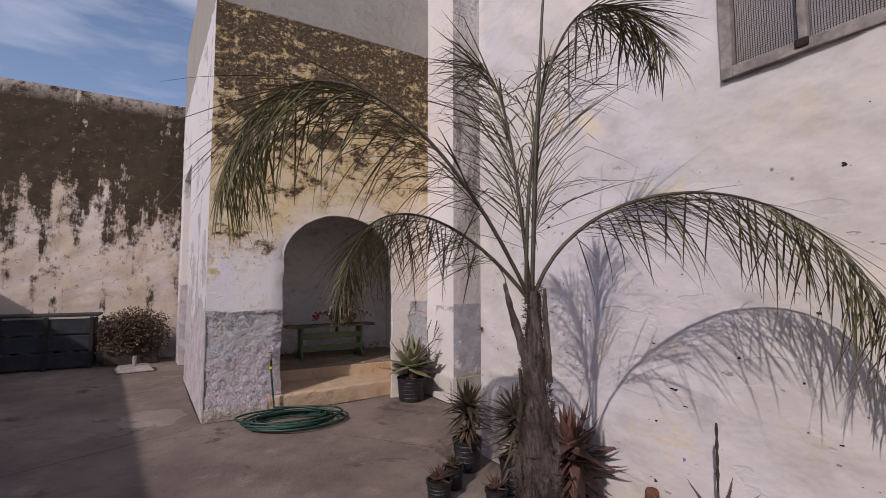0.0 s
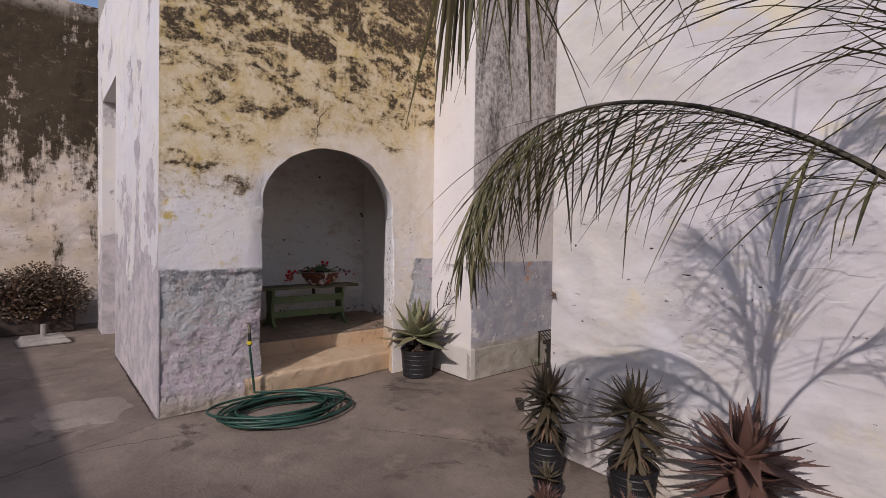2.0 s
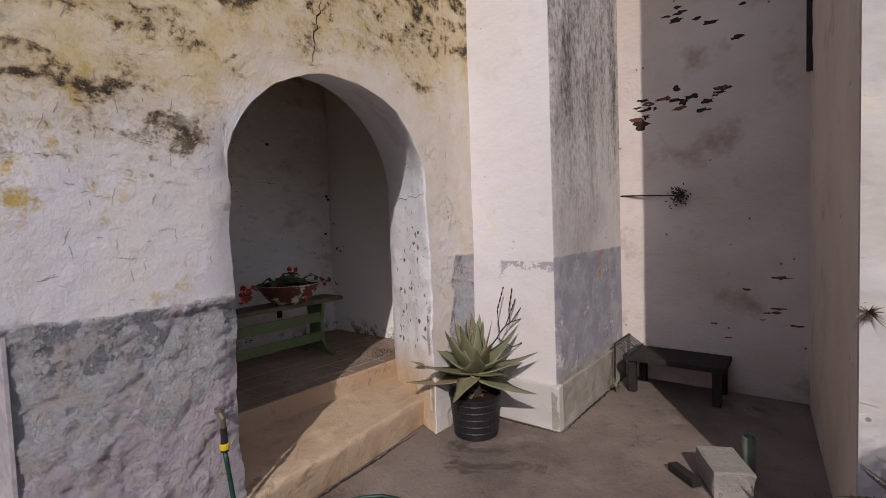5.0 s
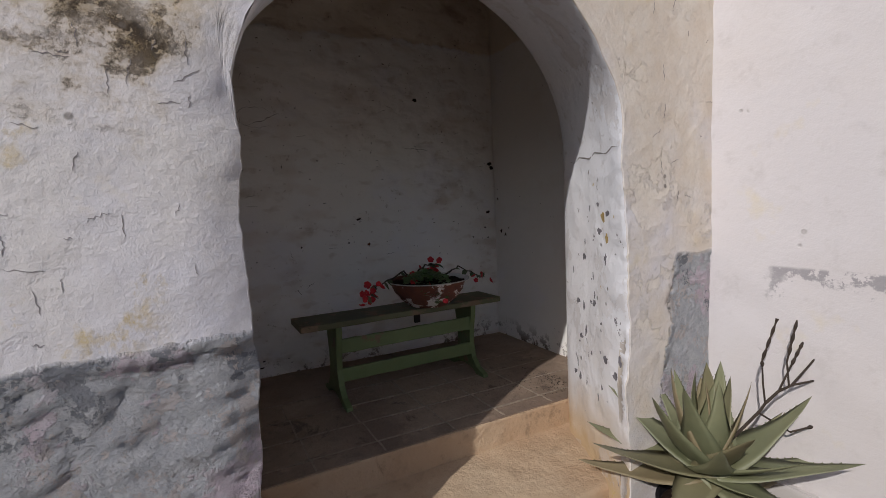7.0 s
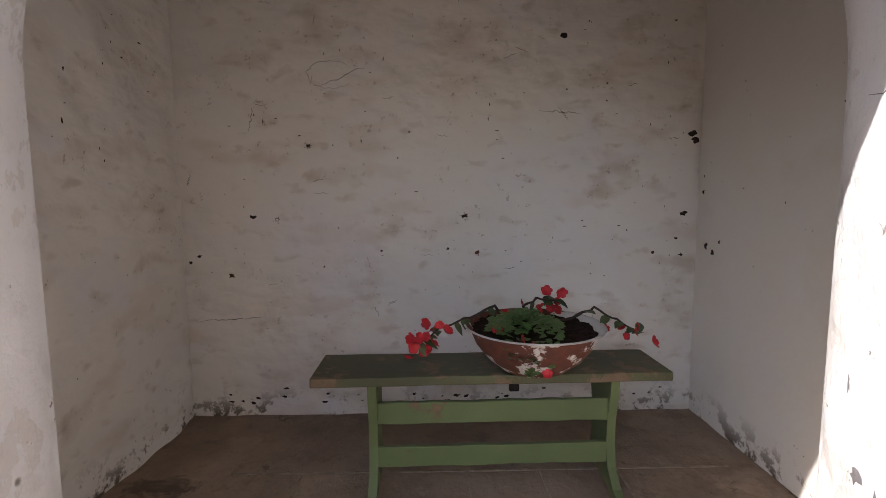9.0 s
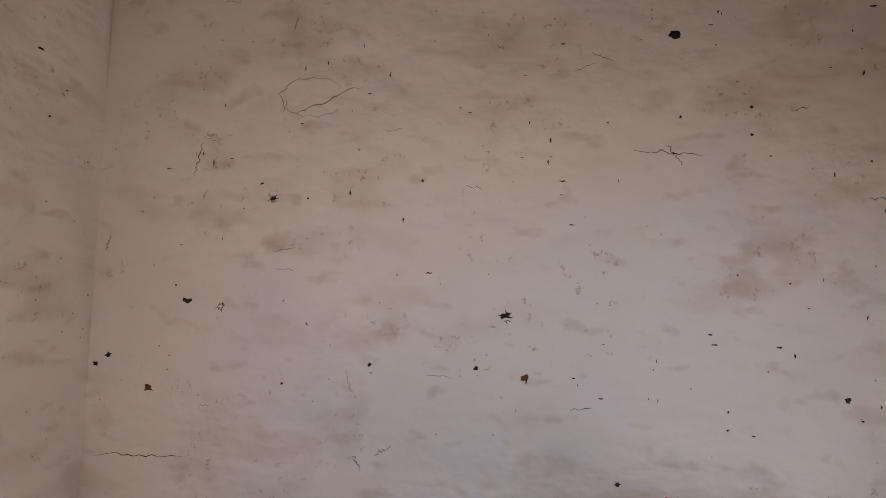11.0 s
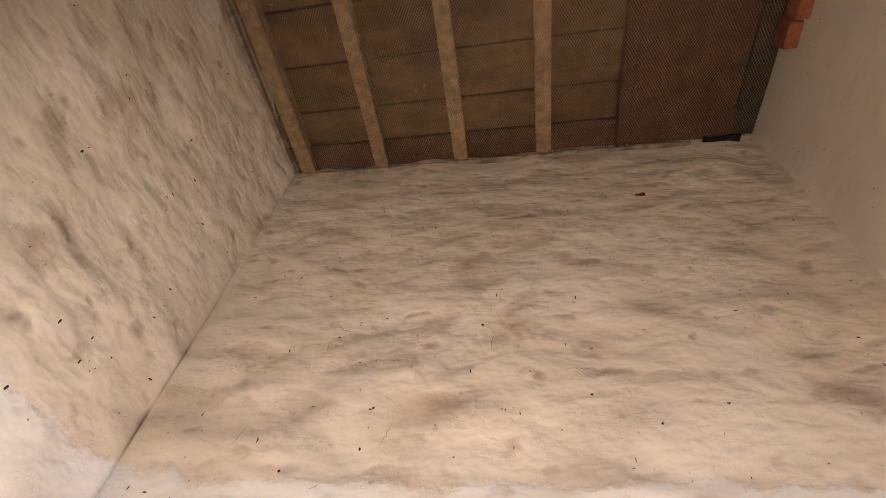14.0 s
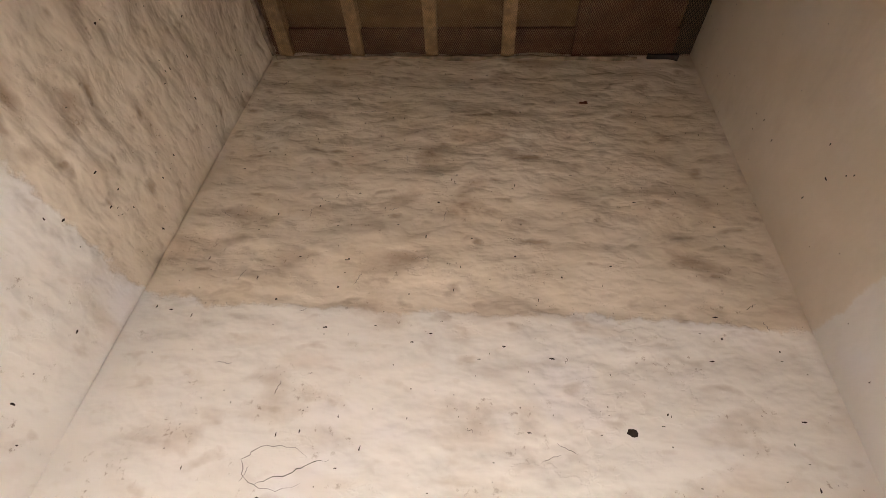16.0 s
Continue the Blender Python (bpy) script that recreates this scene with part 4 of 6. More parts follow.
# ---- the arch: step, joints, cracks and chips ----
def arch_step():
    vs, fs = [], []
    nx, prof = 70, []
    for q in range(6):
        prof.append((0.0, 0.165 * q / 5))
    for q in range(1, 6):
        b = math.pi / 2 * q / 5
        prof.append((0.035 * (1 - math.cos(b)), 0.165 + 0.035 * math.sin(b)))
    for q in range(1, 26):
        prof.append((0.035 + 0.72 * q / 25, 0.20))
    for i in range(nx + 1):
        x = 0.66 + (2.66 - 0.66) * i / nx
        yf = 0.0 + 0.11 * (x - 0.7) + (0.10 * max(0, x - 2.1) ** 1.5)
        for dy, z in prof:
            y = yf + dy * (0.76 - yf) / 0.755
            p = (x, y, z)
            d = 0.012 * fbm(p, 5, 4) + 0.004 * fbm(p, 18, 2)
            vs.append((x, y + (d if z < 0.19 else 0), z + (0.5 * d if z > 0.16 else 0)))
    m = len(prof)
    for i in range(nx):
        for j in range(m - 1):
            a = i * m + j
            fs.append((a, a + m, a + m + 1, a + 1))
    ob = obj("step_arch", vs, fs, M_STEP, smooth=True)
    tagged(ob, "worn ochre-stained cement step in the arch", "step", kind="structure")
    bm = bmesh.new()
    box(bm, 0.70, 2.62, 0.725, 0.80, 0.02, FLOOR_Z - 0.006, 0.012)
    bmesh.ops.subdivide_edges(bm, edges=[e for e in bm.edges if e.calc_length() > 1], cuts=30)
    for v in bm.verts:
        v.co.y += 0.006 * fbm(v.co, 6, 3) - 0.004
    riser = part("step_riser", bm, M_STEP, None, smooth=False)
    tagged(riser, "upper cement riser at the alcove floor", "step", kind="structure")
    floor = bpy.data.objects["floor_alcove"]
    for y in (0.845, 1.085, 1.33, 1.58):
        bm = bmesh.new()
        box(bm, 0.75, 2.9, y - 0.005, y + 0.005, FLOOR_Z - 0.01, FLOOR_Z + 0.004)
        part("joint", bm, M_JOINT, floor)
    for x in (1.08, 1.41, 1.79, 2.10, 2.43):
        bm = bmesh.new()
        for y0, y1 in ((0.74, 0.84), (0.85, 1.08), (1.09, 1.325), (1.335, 1.575)):
            box(bm, x - 0.045 * (y0 - 0.8) - 0.004, x - 0.045 * (y0 - 0.8) + 0.004, y0, y1, FLOOR_Z - 0.01, FLOOR_Z + 0.004)
        part("joint", bm, M_JOINT, floor)


bpy.context.view_layer.update()


def on_wall(wall, p, nv):
    """The point of the wall's uneven face in front of p."""
    hit, place, _, _ = wall.ray_cast(p + nv * 0.2, -nv, distance=0.4)
    return place if hit else p


def chip(wall, at, size, normal, mat, seed, tall=1.0):
    """A ragged scar that follows the plaster, a thin flake with its own edge."""
    rr = random.Random(seed)
    bm = bmesh.new()
    n = 11
    nv = Vector(normal)
    u = Vector((0, 0, 1)).cross(nv).normalized()
    w = Vector((0, 0, 1))
    c = Vector(at)
    hi, lo = [], []
    for i in range(n):
        a = 2 * math.pi * i / n
        r = size * rr.uniform(0.35, 1.1)
        p = on_wall(wall, c + u * r * math.cos(a) / tall + w * r * math.sin(a) * tall, nv)
        hi.append(bm.verts.new(p + nv * 0.0012))
        lo.append(bm.verts.new(p - nv * 0.004))
    mid = bm.verts.new(on_wall(wall, c, nv) + nv * 0.0016)
    for i in range(n):
        j = (i + 1) % n
        bm.faces.new((hi[i], hi[j], mid))
        bm.faces.new((hi[i], lo[i], lo[j], hi[j]))
    return part("chip", bm, mat, wall)


def crack(wall, pts, normal, width, mat):
    bm = bmesh.new()
    nv = Vector(normal)
    prev = None
    for i, p in enumerate(pts):
        d = Vector(pts[min(i + 1, len(pts) - 1)]) - Vector(pts[max(i - 1, 0)])
        f = i / (len(pts) - 1)
        s = d.cross(nv).normalized() * width * (0.15 + math.sin(math.pi * f)) * (0.4 + 0.6 * abs(math.sin(i * 2.3)))
        p = on_wall(wall, Vector(p), nv)
        q = [bm.verts.new(p + s + nv * 0.0012), bm.verts.new(p - s + nv * 0.0012), bm.verts.new(p - nv * 0.004)]
        if prev:
            for a in range(3):
                bm.faces.new((prev[a], prev[(a + 1) % 3], q[(a + 1) % 3], q[a]))
        prev = q
    return part("crack", bm, mat, wall)


def wander(a, b, n, amp, seed, normal):
    rr = random.Random(seed)
    a, b, nv = Vector(a), Vector(b), Vector(normal)
    s = (b - a).cross(nv).normalized()
    return [tuple(a.lerp(b, i / n) + s * amp * rr.uniform(-1, 1)) for i in range(n + 1)]


def marks():
    O = bpy.data.objects
    back, right, arch, rec, house = O["wall_alcove_back"], O["wall_alcove_right"], O["wall_arch"], O["wall_recess"], O["wall_house"]
    rows = (("hole", 2.30, 2.355, 0.021), ("s", 1.79, 1.432, 0.022), ("s", 0.675, 1.436, 0.02), ("r", 0.55, 1.125, 0.024), ("s", 2.99, 1.86, 0.034),
            ("s", 3.0, 1.82, 0.026), ("s", 2.96, 1.44, 0.026), ("s", 0.34, 1.196, 0.020), ("s", 0.385, 1.23, 0.017), ("s", 2.957, 1.217, 0.016),
            ("s", 2.926, 1.305, 0.013), ("s", 2.80, 1.23, 0.014), ("r", 1.855, 1.24, 0.020), ("s", 1.347, 1.251, 0.012), ("s", 1.70, 1.259, 0.012),
            ("s", 2.148, 0.931, 0.012), ("s", 0.98, 1.80, 0.016), ("r", 2.324, 4.214, 0.032))
    for i, (k, x, z, s) in enumerate(rows):
        chip(back, (x, ROOM_Y1, z), s * (1.0 if k == "hole" else 0.8), (0, -1, 0), M_RUST if k == "r" else M_CHIP, i, 0.85 if k != "hole" else 1.0)
    rr = random.Random(5)
    for i in range(270):
        chip(back, (rr.uniform(0.4, 2.95), ROOM_Y1 - 0.012, rr.uniform(1.1, 4.6)), 0.0026 + 0.0042 * rr.random() ** 2, (0, -1, 0), M_CHIP, 100 + i, rr.choice((0.5, 0.6, 1.0, 1.7, 2.0)))
    for i in range(26):
        chip(back, (rr.uniform(0.35, 2.95), ROOM_Y1 - 0.012, 0.42 + abs(rr.gauss(0, 0.05))), rr.uniform(0.005, 0.016), (0, -1, 0), M_CHIP, 200 + i, 0.7)
    left = O["wall_alcove_left"]
    for i in range(80):
        chip(left, (ROOM_X0 + 0.012, rr.uniform(0.8, 2.1), rr.uniform(1.5, 4.6)), rr.uniform(0.003, 0.008), (1, 0, 0), M_CHIP, 300 + i, rr.choice((0.7, 1.5)))
    for i in range(40):
        chip(right, (ROOM_X1 - 0.006, rr.uniform(0.8, 2.1), rr.uniform(1.2, 4.5)), rr.uniform(0.0025, 0.0065), (-1, 0, 0), M_CHIP, 340 + i, rr.choice((0.7, 1.5)))
    for i, (y, z, s) in enumerate(((2.06, 1.27, 0.02), (2.0, 1.24, 0.016), (2.10, 1.55, 0.012), (1.95, 1.30, 0.010))):
        chip(right, (ROOM_X1 - 0.006, y, z), s, (-1, 0, 0), M_CHIP, 370 + i)
    for i, (a, b) in enumerate((((0.36, 1.66), (0.34, 1.60)), ((0.70, 2.0), (0.67, 1.88)), ((1.30, 0.95), (1.33, 0.90)), ((1.37, 0.95), (1.43, 0.99)),
                                ((1.05, 2.10), (1.28, 2.20)), ((2.18, 1.98), (2.40, 1.96)), ((0.35, 0.88), (0.72, 0.90)), ((2.33, 1.93), (2.28, 2.0)))):
        crack(back, wander((a[0], ROOM_Y1 - 0.012, a[1]), (b[0], ROOM_Y1 - 0.012, b[1]), 16, 0.007, i, (0, -1, 0)), (0, -1, 0), 0.0015, M_CHIP)
    def ring(x, z, rx, rz, seed, width=0.0014):
        q = random.Random(seed)
        pts = [(x + rx * (1 + 0.09 * q.uniform(-1, 1)) * math.cos(a), ROOM_Y1 - 0.012, z + rz * (1 + 0.09 * q.uniform(-1, 1)) * math.sin(a)) for a in np.linspace(0.4, 5.6, 24)]
        crack(back, pts, (0, -1, 0), width, M_HAIR)

    ring(1.10, 2.16, 0.12, 0.07, 1)
    for x, z, r in ((1.79, 1.43, 0.034), (0.80, 1.42, 0.026), (0.98, 1.80, 0.024)):
        for i in range(9):
            a = 2.4 * i
            b = a + rr.uniform(0.5, 1.3)
            f = rr.uniform(0.4, 1.0)
            crack(back, wander((x + 0.3 * r * math.cos(a), ROOM_Y1 - 0.012, z + 0.3 * r * math.sin(a)), (x + f * r * math.cos(b), ROOM_Y1 - 0.012, z + f * r * math.sin(b)), 5, 0.003, 760 + i, (0, -1, 0)), (0, -1, 0), 0.0013, M_CHIP)
    for i in range(46):
        x, z = rr.uniform(0.45, 2.9), rr.uniform(1.0, 4.4)
        a, L = rr.uniform(-0.5, 0.5) if i % 3 else rr.uniform(1.1, 2.0), rr.uniform(0.02, 0.09)
        crack(back, wander((x, ROOM_Y1 - 0.012, z), (x + L * math.cos(a), ROOM_Y1 - 0.012, z + L * math.sin(a)), 8, 0.005, 700 + i, (0, -1, 0)), (0, -1, 0), 0.0011, M_HAIR if i % 4 else M_CHIP)
    # crack over the crown of the arch, and small ones in the wash
    crack(arch, wander((1.29, -0.012, 2.36), (1.37, -0.012, 2.78), 14, 0.014, 3, (0, -1, 0)), (0, -1, 0), 0.0045, M_CHIP)
    for i in range(70):
        x, z = (rr.uniform(0.05, 0.72), rr.uniform(1.22, 2.3)) if i < 56 else (rr.uniform(2.3, 2.7), rr.uniform(1.4, 2.6))
        a = rr.choice((rr.uniform(-0.3, 0.5), rr.uniform(1.2, 1.8)))
        L = rr.uniform(0.015, 0.07)
        crack(arch, wander((x, -0.008, z), (x + L * math.cos(a), -0.008, z + L * math.sin(a)), 7, 0.004, i, (0, -1, 0)), (0, -1, 0), 0.0011, M_HAIR)
    # grey flakes on the splayed jamb
    for i in range(34):
        f = rr.uniform(0.08, 0.8)
        z = 0.55 + 0.95 * rr.random() ** 1.2
        chip(arch, (2.195 + 0.335 * f, INNER_Y * f, z), rr.choice((0.006, 0.009, 0.013, 0.022)), (-1, 0, 0), M_FLAKE, 500 + i, rr.choice((0.9, 1.3, 1.7)))
    for y, z, s in ((0.20, 1.42, 0.028), (0.17, 1.33, 0.020)):
        chip(arch, (2.195 + 0.46 * y, y, z), s, (-1, 0, 0), M_OCHRE, int(z * 100), 1.2)
    crack(arch, [(2.20 + 0.046 * i, 0.02 + 0.062 * i, 1.70 + 0.012 * math.sin(i * 2.1)) for i in range(10)], (-1, 0, 0), 0.003, M_HAIR)
    ground = O["ground"]
    for i, (a, b) in enumerate((((0.80, 0.002), (2.15, 0.135)), ((2.70, -0.05), (2.70, -0.70)), ((2.70, -0.725), (4.15, -0.725)), ((0.02, -0.012), (0.78, -0.012)), ((-0.012, 0.0), (-0.10, 2.6)), ((2.08, -2.3), (2.08, -4.4)))):
        crack(ground, wander((*a, 0), (*b, 0), 60, 0.007, 80 + i, (0, 0, 1)), (0, 0, 1), 0.011, M_CHIP)
    for i, (a, b) in enumerate((((-0.02, -0.06), (-1.5, -0.75)), ((-0.12, 2.2), (-0.9, 1.9)), ((0.25, -0.45), (-0.55, -0.30)), ((1.2, -1.1), (1.9, -2.0)))):
        crack(ground, wander((*a, 0), (*b, 0), 22, 0.012, 60 + i, (0, 0, 1)), (0, 0, 1), 0.003, M_CHIP)
    for cx, cy, rx, ry, seed in ((-0.46, 0.55, 0.34, 0.42, 31),):
        q = random.Random(seed)
        bm = bmesh.new()
        rings = []
        for f in (1.0, 0.75, 0.45, 0.15):
            ring_ = []
            for i in range(36):
                a = 2 * math.pi * i / 36
                k = 1 + 0.34 * fbm((math.cos(a), math.sin(a), seed), 1.4, 4)
                p = on_wall(ground, Vector((cx + rx * f * k * math.cos(a), cy + ry * f * k * math.sin(a), 0)), Vector((0, 0, 1)))
                ring_.append(bm.verts.new(p + Vector((0, 0, -0.004 if f == 1.0 else 0.004))))
            rings.append(ring_)
        for u, v in zip(rings, rings[1:]):
            for i in range(36):
                bm.faces.new((u[i], u[(i + 1) % 36], v[(i + 1) % 36], v[i]))
        bm.faces.new(rings[-1])
        part("cement_patch", bm, M_REPAIR, ground, smooth=True)
    # cavities in the passage wall
    for i in range(26):
        y = -0.80 - 0.75 * rr.random()
        z = 2.40 + 0.10 * math.sin((-y - 0.8) * 4) + rr.gauss(0, 0.055)
        chip(rec, (RECESS_X - 0.012, y, z), rr.uniform(0.02, 0.042), (-1, 0, 0), M_CHIP if i % 3 else M_RUST, 400 + i, rr.choice((0.45, 0.55, 0.8)))
    chip(rec, (RECESS_X - 0.012, -0.87, 2.33), 0.07, (-1, 0, 0), M_CHIP, 398, 0.8)
    for i in range(9):
        chip(rec, (RECESS_X - 0.012, rr.uniform(-2.0, -1.4), rr.uniform(0.45, 1.0)), rr.uniform(0.015, 0.035), (-1, 0, 0), M_RUST, 470 + i, 0.5)
    for i in range(14):
        chip(rec, (RECESS_X - 0.012, rr.uniform(-2.0, -0.7), rr.uniform(2.9, 3.8)), rr.uniform(0.02, 0.05), (-1, 0, 0), M_CHIP, 430 + i, 0.6)
    for i in range(110):
        chip(house, (HOUSE_X - 0.02, rr.uniform(-6.0, -2.3), 0.35 + 1.9 * rr.random() ** 1.3), 0.003 + 0.013 * rr.random() ** 3, (-1, 0, 0), M_CHIP if i % 3 else M_FLAKE, 800 + i, rr.choice((0.45, 0.6, 0.9)))


def plinth():
    """Low projecting base along the pier."""
    for nm, o, u, n in (("baseboard_pier_front", (PIER_X - 0.026, PIER_Y - 0.03, 0), (RECESS_X - PIER_X + 0.016, 0, 0), (0, -1, 0)),
                        ("baseboard_pier_side", (PIER_X - 0.027, 0.0, 0), (0, PIER_Y - 0.032, 0), (-1, 0, 0))):
        ob = slab(nm, o, u, (0, 0, 0.32 if nm.endswith("side") else 0.314), n, 0.06, 0.03, lumps(0.008, 2.5, 0.005, 9), M_PIERSIDE if nm.endswith("side") else M_PLINTH)
        tagged(ob, "low dirty cement plinth along the pier", "plinth", kind="structure")


# ---- alcove ceiling ----
def ceiling():
    vs, fs, mats = [], [], []

    def block(x0, x1, y0, y1, z0, z1, m):
        k = len(vs)
        for z in (z0, z1):
            vs.extend([(x0, y0, z), (x1, y0, z), (x1, y1, z), (x0, y1, z)])
        for q in ((3, 2, 1, 0), (4, 5, 6, 7), (0, 1, 5, 4), (1, 2, 6, 5), (2, 3, 7, 6), (3, 0, 4, 7)):
            fs.append([k + i for i in q])
            mats.append(m)

    ys = [0.55, 0.925, 1.21, 1.505, 1.775, 2.20]
    for a, b in zip(ys, ys[1:]):
        block(0.1, 3.2, a + 0.007, b - 0.007, 4.78 + 0.004 * math.sin(a * 9), 4.83, 0)
    block(0.1, 3.2, 0.5, 2.3, 4.84, 4.90, 3)
    for x, w in ((0.40, 0.045), (0.89, 0.04), (1.39, 0.04), (1.885, 0.042), (2.325, 0.03)):
        block(x - w, x + w, 0.55, 2.2, 4.70, 4.779, 1 if x < 2.3 else 2)
    block(2.37, 2.90, 0.55, 2.2, 4.735, 4.778, 2)
    block(0.1, 3.2, 1.985, 2.2, 4.745, 4.778, 2)
    block(2.93, 3.2, 0.55, 2.2, 4.742, 4.779, 3)
    ob = obj("ceiling", vs, fs, [M_BOARD, M_BEAM, M_BOARDRED, M_SMOKE])
    ob.data.polygons.foreach_set("material_index", mats)
    tagged(ob, "old boarded ceiling on light beams", "ceiling", kind="structure")

    # wire netting nailed under the beams: two families of thin wires
    def net(x0, x1, y0, y1, z, pitch, r):
        v2, f2 = [], []
        n = int((x1 - x0 + (y1 - y0) * 0.6) / pitch) + 1
        for fam in (1, -1):
            for i in range(n):
                xs = x0 - (y1 - y0) * 0.6 + i * pitch if fam == 1 else x0 + i * pitch
                a, b = (xs, y0), (xs + fam * (y1 - y0) * 0.6, y1)
                t0, t1 = 0.0, 1.0
                dx = b[0] - a[0]
                lo, hi = sorted(((x0 - a[0]) / dx, (x1 - a[0]) / dx))
                t0, t1 = max(t0, lo), min(t1, hi)
                if t1 - t0 < 0.01:
                    continue
                k = len(v2)
                for t in (t0, t1):
                    x, y = a[0] + dx * t, a[1] + (b[1] - a[1]) * t
                    v2.extend([(x - r, y, z), (x + r, y, z), (x, y, z + 1.6 * r)])
                for q in range(3):
                    f2.append((k + q, k + (q + 1) % 3, k + 3 + (q + 1) % 3, k + 3 + q))
        return v2, f2

    v2, f2 = net(0.32, 3.02, 0.74, 2.13, 4.690, 0.014, 0.0012)
    tagged(obj("ceiling_netting", v2, f2, M_WIRE), "rusty wire netting nailed under the ceiling beams", "wire netting", kind="structure")
    bm = bmesh.new()
    box(bm, ROOM_X0 + 0.0, ROOM_X0 + 0.03, 0.74, 2.12, 4.66, 4.70, 0.004)
    tagged(part("trim", bm, M_TRIM), "cracked plaster trim along the ceiling edge", "trim", kind="structure")
    bm = bmesh.new()
    box(bm, ROOM_X0 + 0.03, 2.70, ROOM_Y1 - 0.022, ROOM_Y1 + 0.02, 4.672, 4.688, 0.004)
    bmesh.ops.subdivide_edges(bm, edges=[e for e in bm.edges if e.calc_length() > 1], cuts=60)
    for v in bm.verts:
        v.co.y += 0.010 * fbm(v.co, 9, 3)
        v.co.z += 0.006 * fbm(v.co, 14, 3)
    tagged(part("trim", bm, M_TRIM), "ragged plaster ledge where wall meets ceiling", "trim", kind="structure")
    bm = bmesh.new()
    box(bm, 2.76, 2.95, ROOM_Y1 - 0.04, ROOM_Y1 + 0.02, 4.668, 4.690, 0.004)
    bmesh.ops.subdivide_edges(bm, edges=[e for e in bm.edges if e.calc_length() > 0.15], cuts=8)
    for v in bm.verts:
        v.co += Vector((0.3, 1, 1)) * 0.012 * fbm(v.co, 11, 3)
    tagged(part("trim", bm, M_SMOKE), "dark broken timber end in the ceiling corner", "trim", kind="structure")
    right = bpy.data.objects["wall_alcove_right"]
    for y, z, w in ((1.45, 4.615, 0.115), (1.58, 4.645, 0.125)):
        bm = bmesh.new()
        box(bm, ROOM_X1 - 0.055, ROOM_X1 + 0.06, y - w / 2, y + w / 2, z - 0.05, z + 0.055, 0.008, m=None)
        for v in bm.verts:
            v.co.z += 0.008 * fbm(v.co, 20, 2)
            v.co.y += 0.010 * fbm(v.co, 14, 2)
        part("brick", bm, M_BRICK, right)


arch_step()
marks()
plinth()
ceiling()


# ---- bench with the planted bowl ----
def bench():
    t = thing("bench", "old green-painted wooden bench, rubbed and chipped, in the alcove", "bench", (1.845, 1.50, FLOOR_Z), 1.0)
    bm = bmesh.new()
    box(bm, -0.685, 0.685, -0.14, 0.14, 0.472, 0.508, 0.006)
    bmesh.ops.subdivide_edges(bm, edges=[e for e in bm.edges if e.calc_length() > 0.6], cuts=24)
    for v in bm.verts:
        v.co.y += 0.004 * fbm(v.co, 7, 3)
        v.co.z += 0.002 * fbm(v.co, 5, 2)
    part("seat", bm, M_BENCHTOP, t, "dull green seat board worn to wood at its ends")
    for sx in (-0.46, 0.475):
        # a board leg, narrow at the waist, with splayed feet
        half = [(0.115, 0.472), (0.108, 0.40), (0.085, 0.30), (0.080, 0.20), (0.10, 0.11), (0.155, 0.05), (0.235, 0.022), (0.24, 0.0), (0.15, 0.0), (0.10, 0.03), (0.0, 0.045)]
        loop = [(y, z) for y, z in half] + [(-y, z) for y, z in half[-2::-1]]
        bm = bmesh.new()
        a = [bm.verts.new((sx - 0.017, y, z)) for y, z in loop]
        b = [bm.verts.new((sx + 0.017, y, z)) for y, z in loop]
        bm.faces.new(a)
        bm.faces.new(b)
        for i in range(len(loop)):
            j = (i + 1) % len(loop)
            bm.faces.new((a[i], a[j], b[j], b[i]))
        part("leg", bm, M_BENCH, t)
    for z0, z1, y0 in ((0.30, 0.385, -0.085), (0.125, 0.205, -0.085)):
        bm = bmesh.new()
        box(bm, -0.445, 0.46, y0, y0 + 0.022, z0, z1, 0.003)
        bmesh.ops.subdivide_edges(bm, edges=[e for e in bm.edges if e.calc_length() > 0.6], cuts=20)
        for v in bm.verts:
            v.co.z += 0.0035 * fbm(v.co, 12, 3)
        part("stretcher", bm, M_BENCH, t)
    bm = bmesh.new()
    box(bm, 0.085, 0.125, 0.0, 0.02, 0.385, 0.472, 0.003)
    part("batten", bm, M_SMOKE, t)


def leaf_shape(bm, base, dirv, up, L, W, cup=0.25, bend=0.0, n=5, blunt=False):
    """A soft broad leaf as a strip with a folded midrib."""
    dirv, up = Vector(dirv).normalized(), Vector(up).normalized()
    side = dirv.cross(up).normalized()
    rows = []
    for i in range(n + 1):
        f = i / n
        w = W * math.sin(math.pi * min(1, 0.08 + 0.92 * f) ** 0.8) * 0.5 if i < n else 0.001
        if blunt:
            w = W * 0.5 * max(0.12, math.sin(math.pi * (0.06 + 0.86 * f ** 0.9))) ** 0.6
        c = Vector(base) + dirv * L * f - up * bend * L * f * f
        rows.append([bm.verts.new(c - side * w + up * cup * w), bm.verts.new(c), bm.verts.new(c + side * w + up * cup * w)])
    for a, b in zip(rows, rows[1:]):
        bm.faces.new((a[0], a[1], b[1], b[0]))
        bm.faces.new((a[1], a[2], b[2], b[1]))


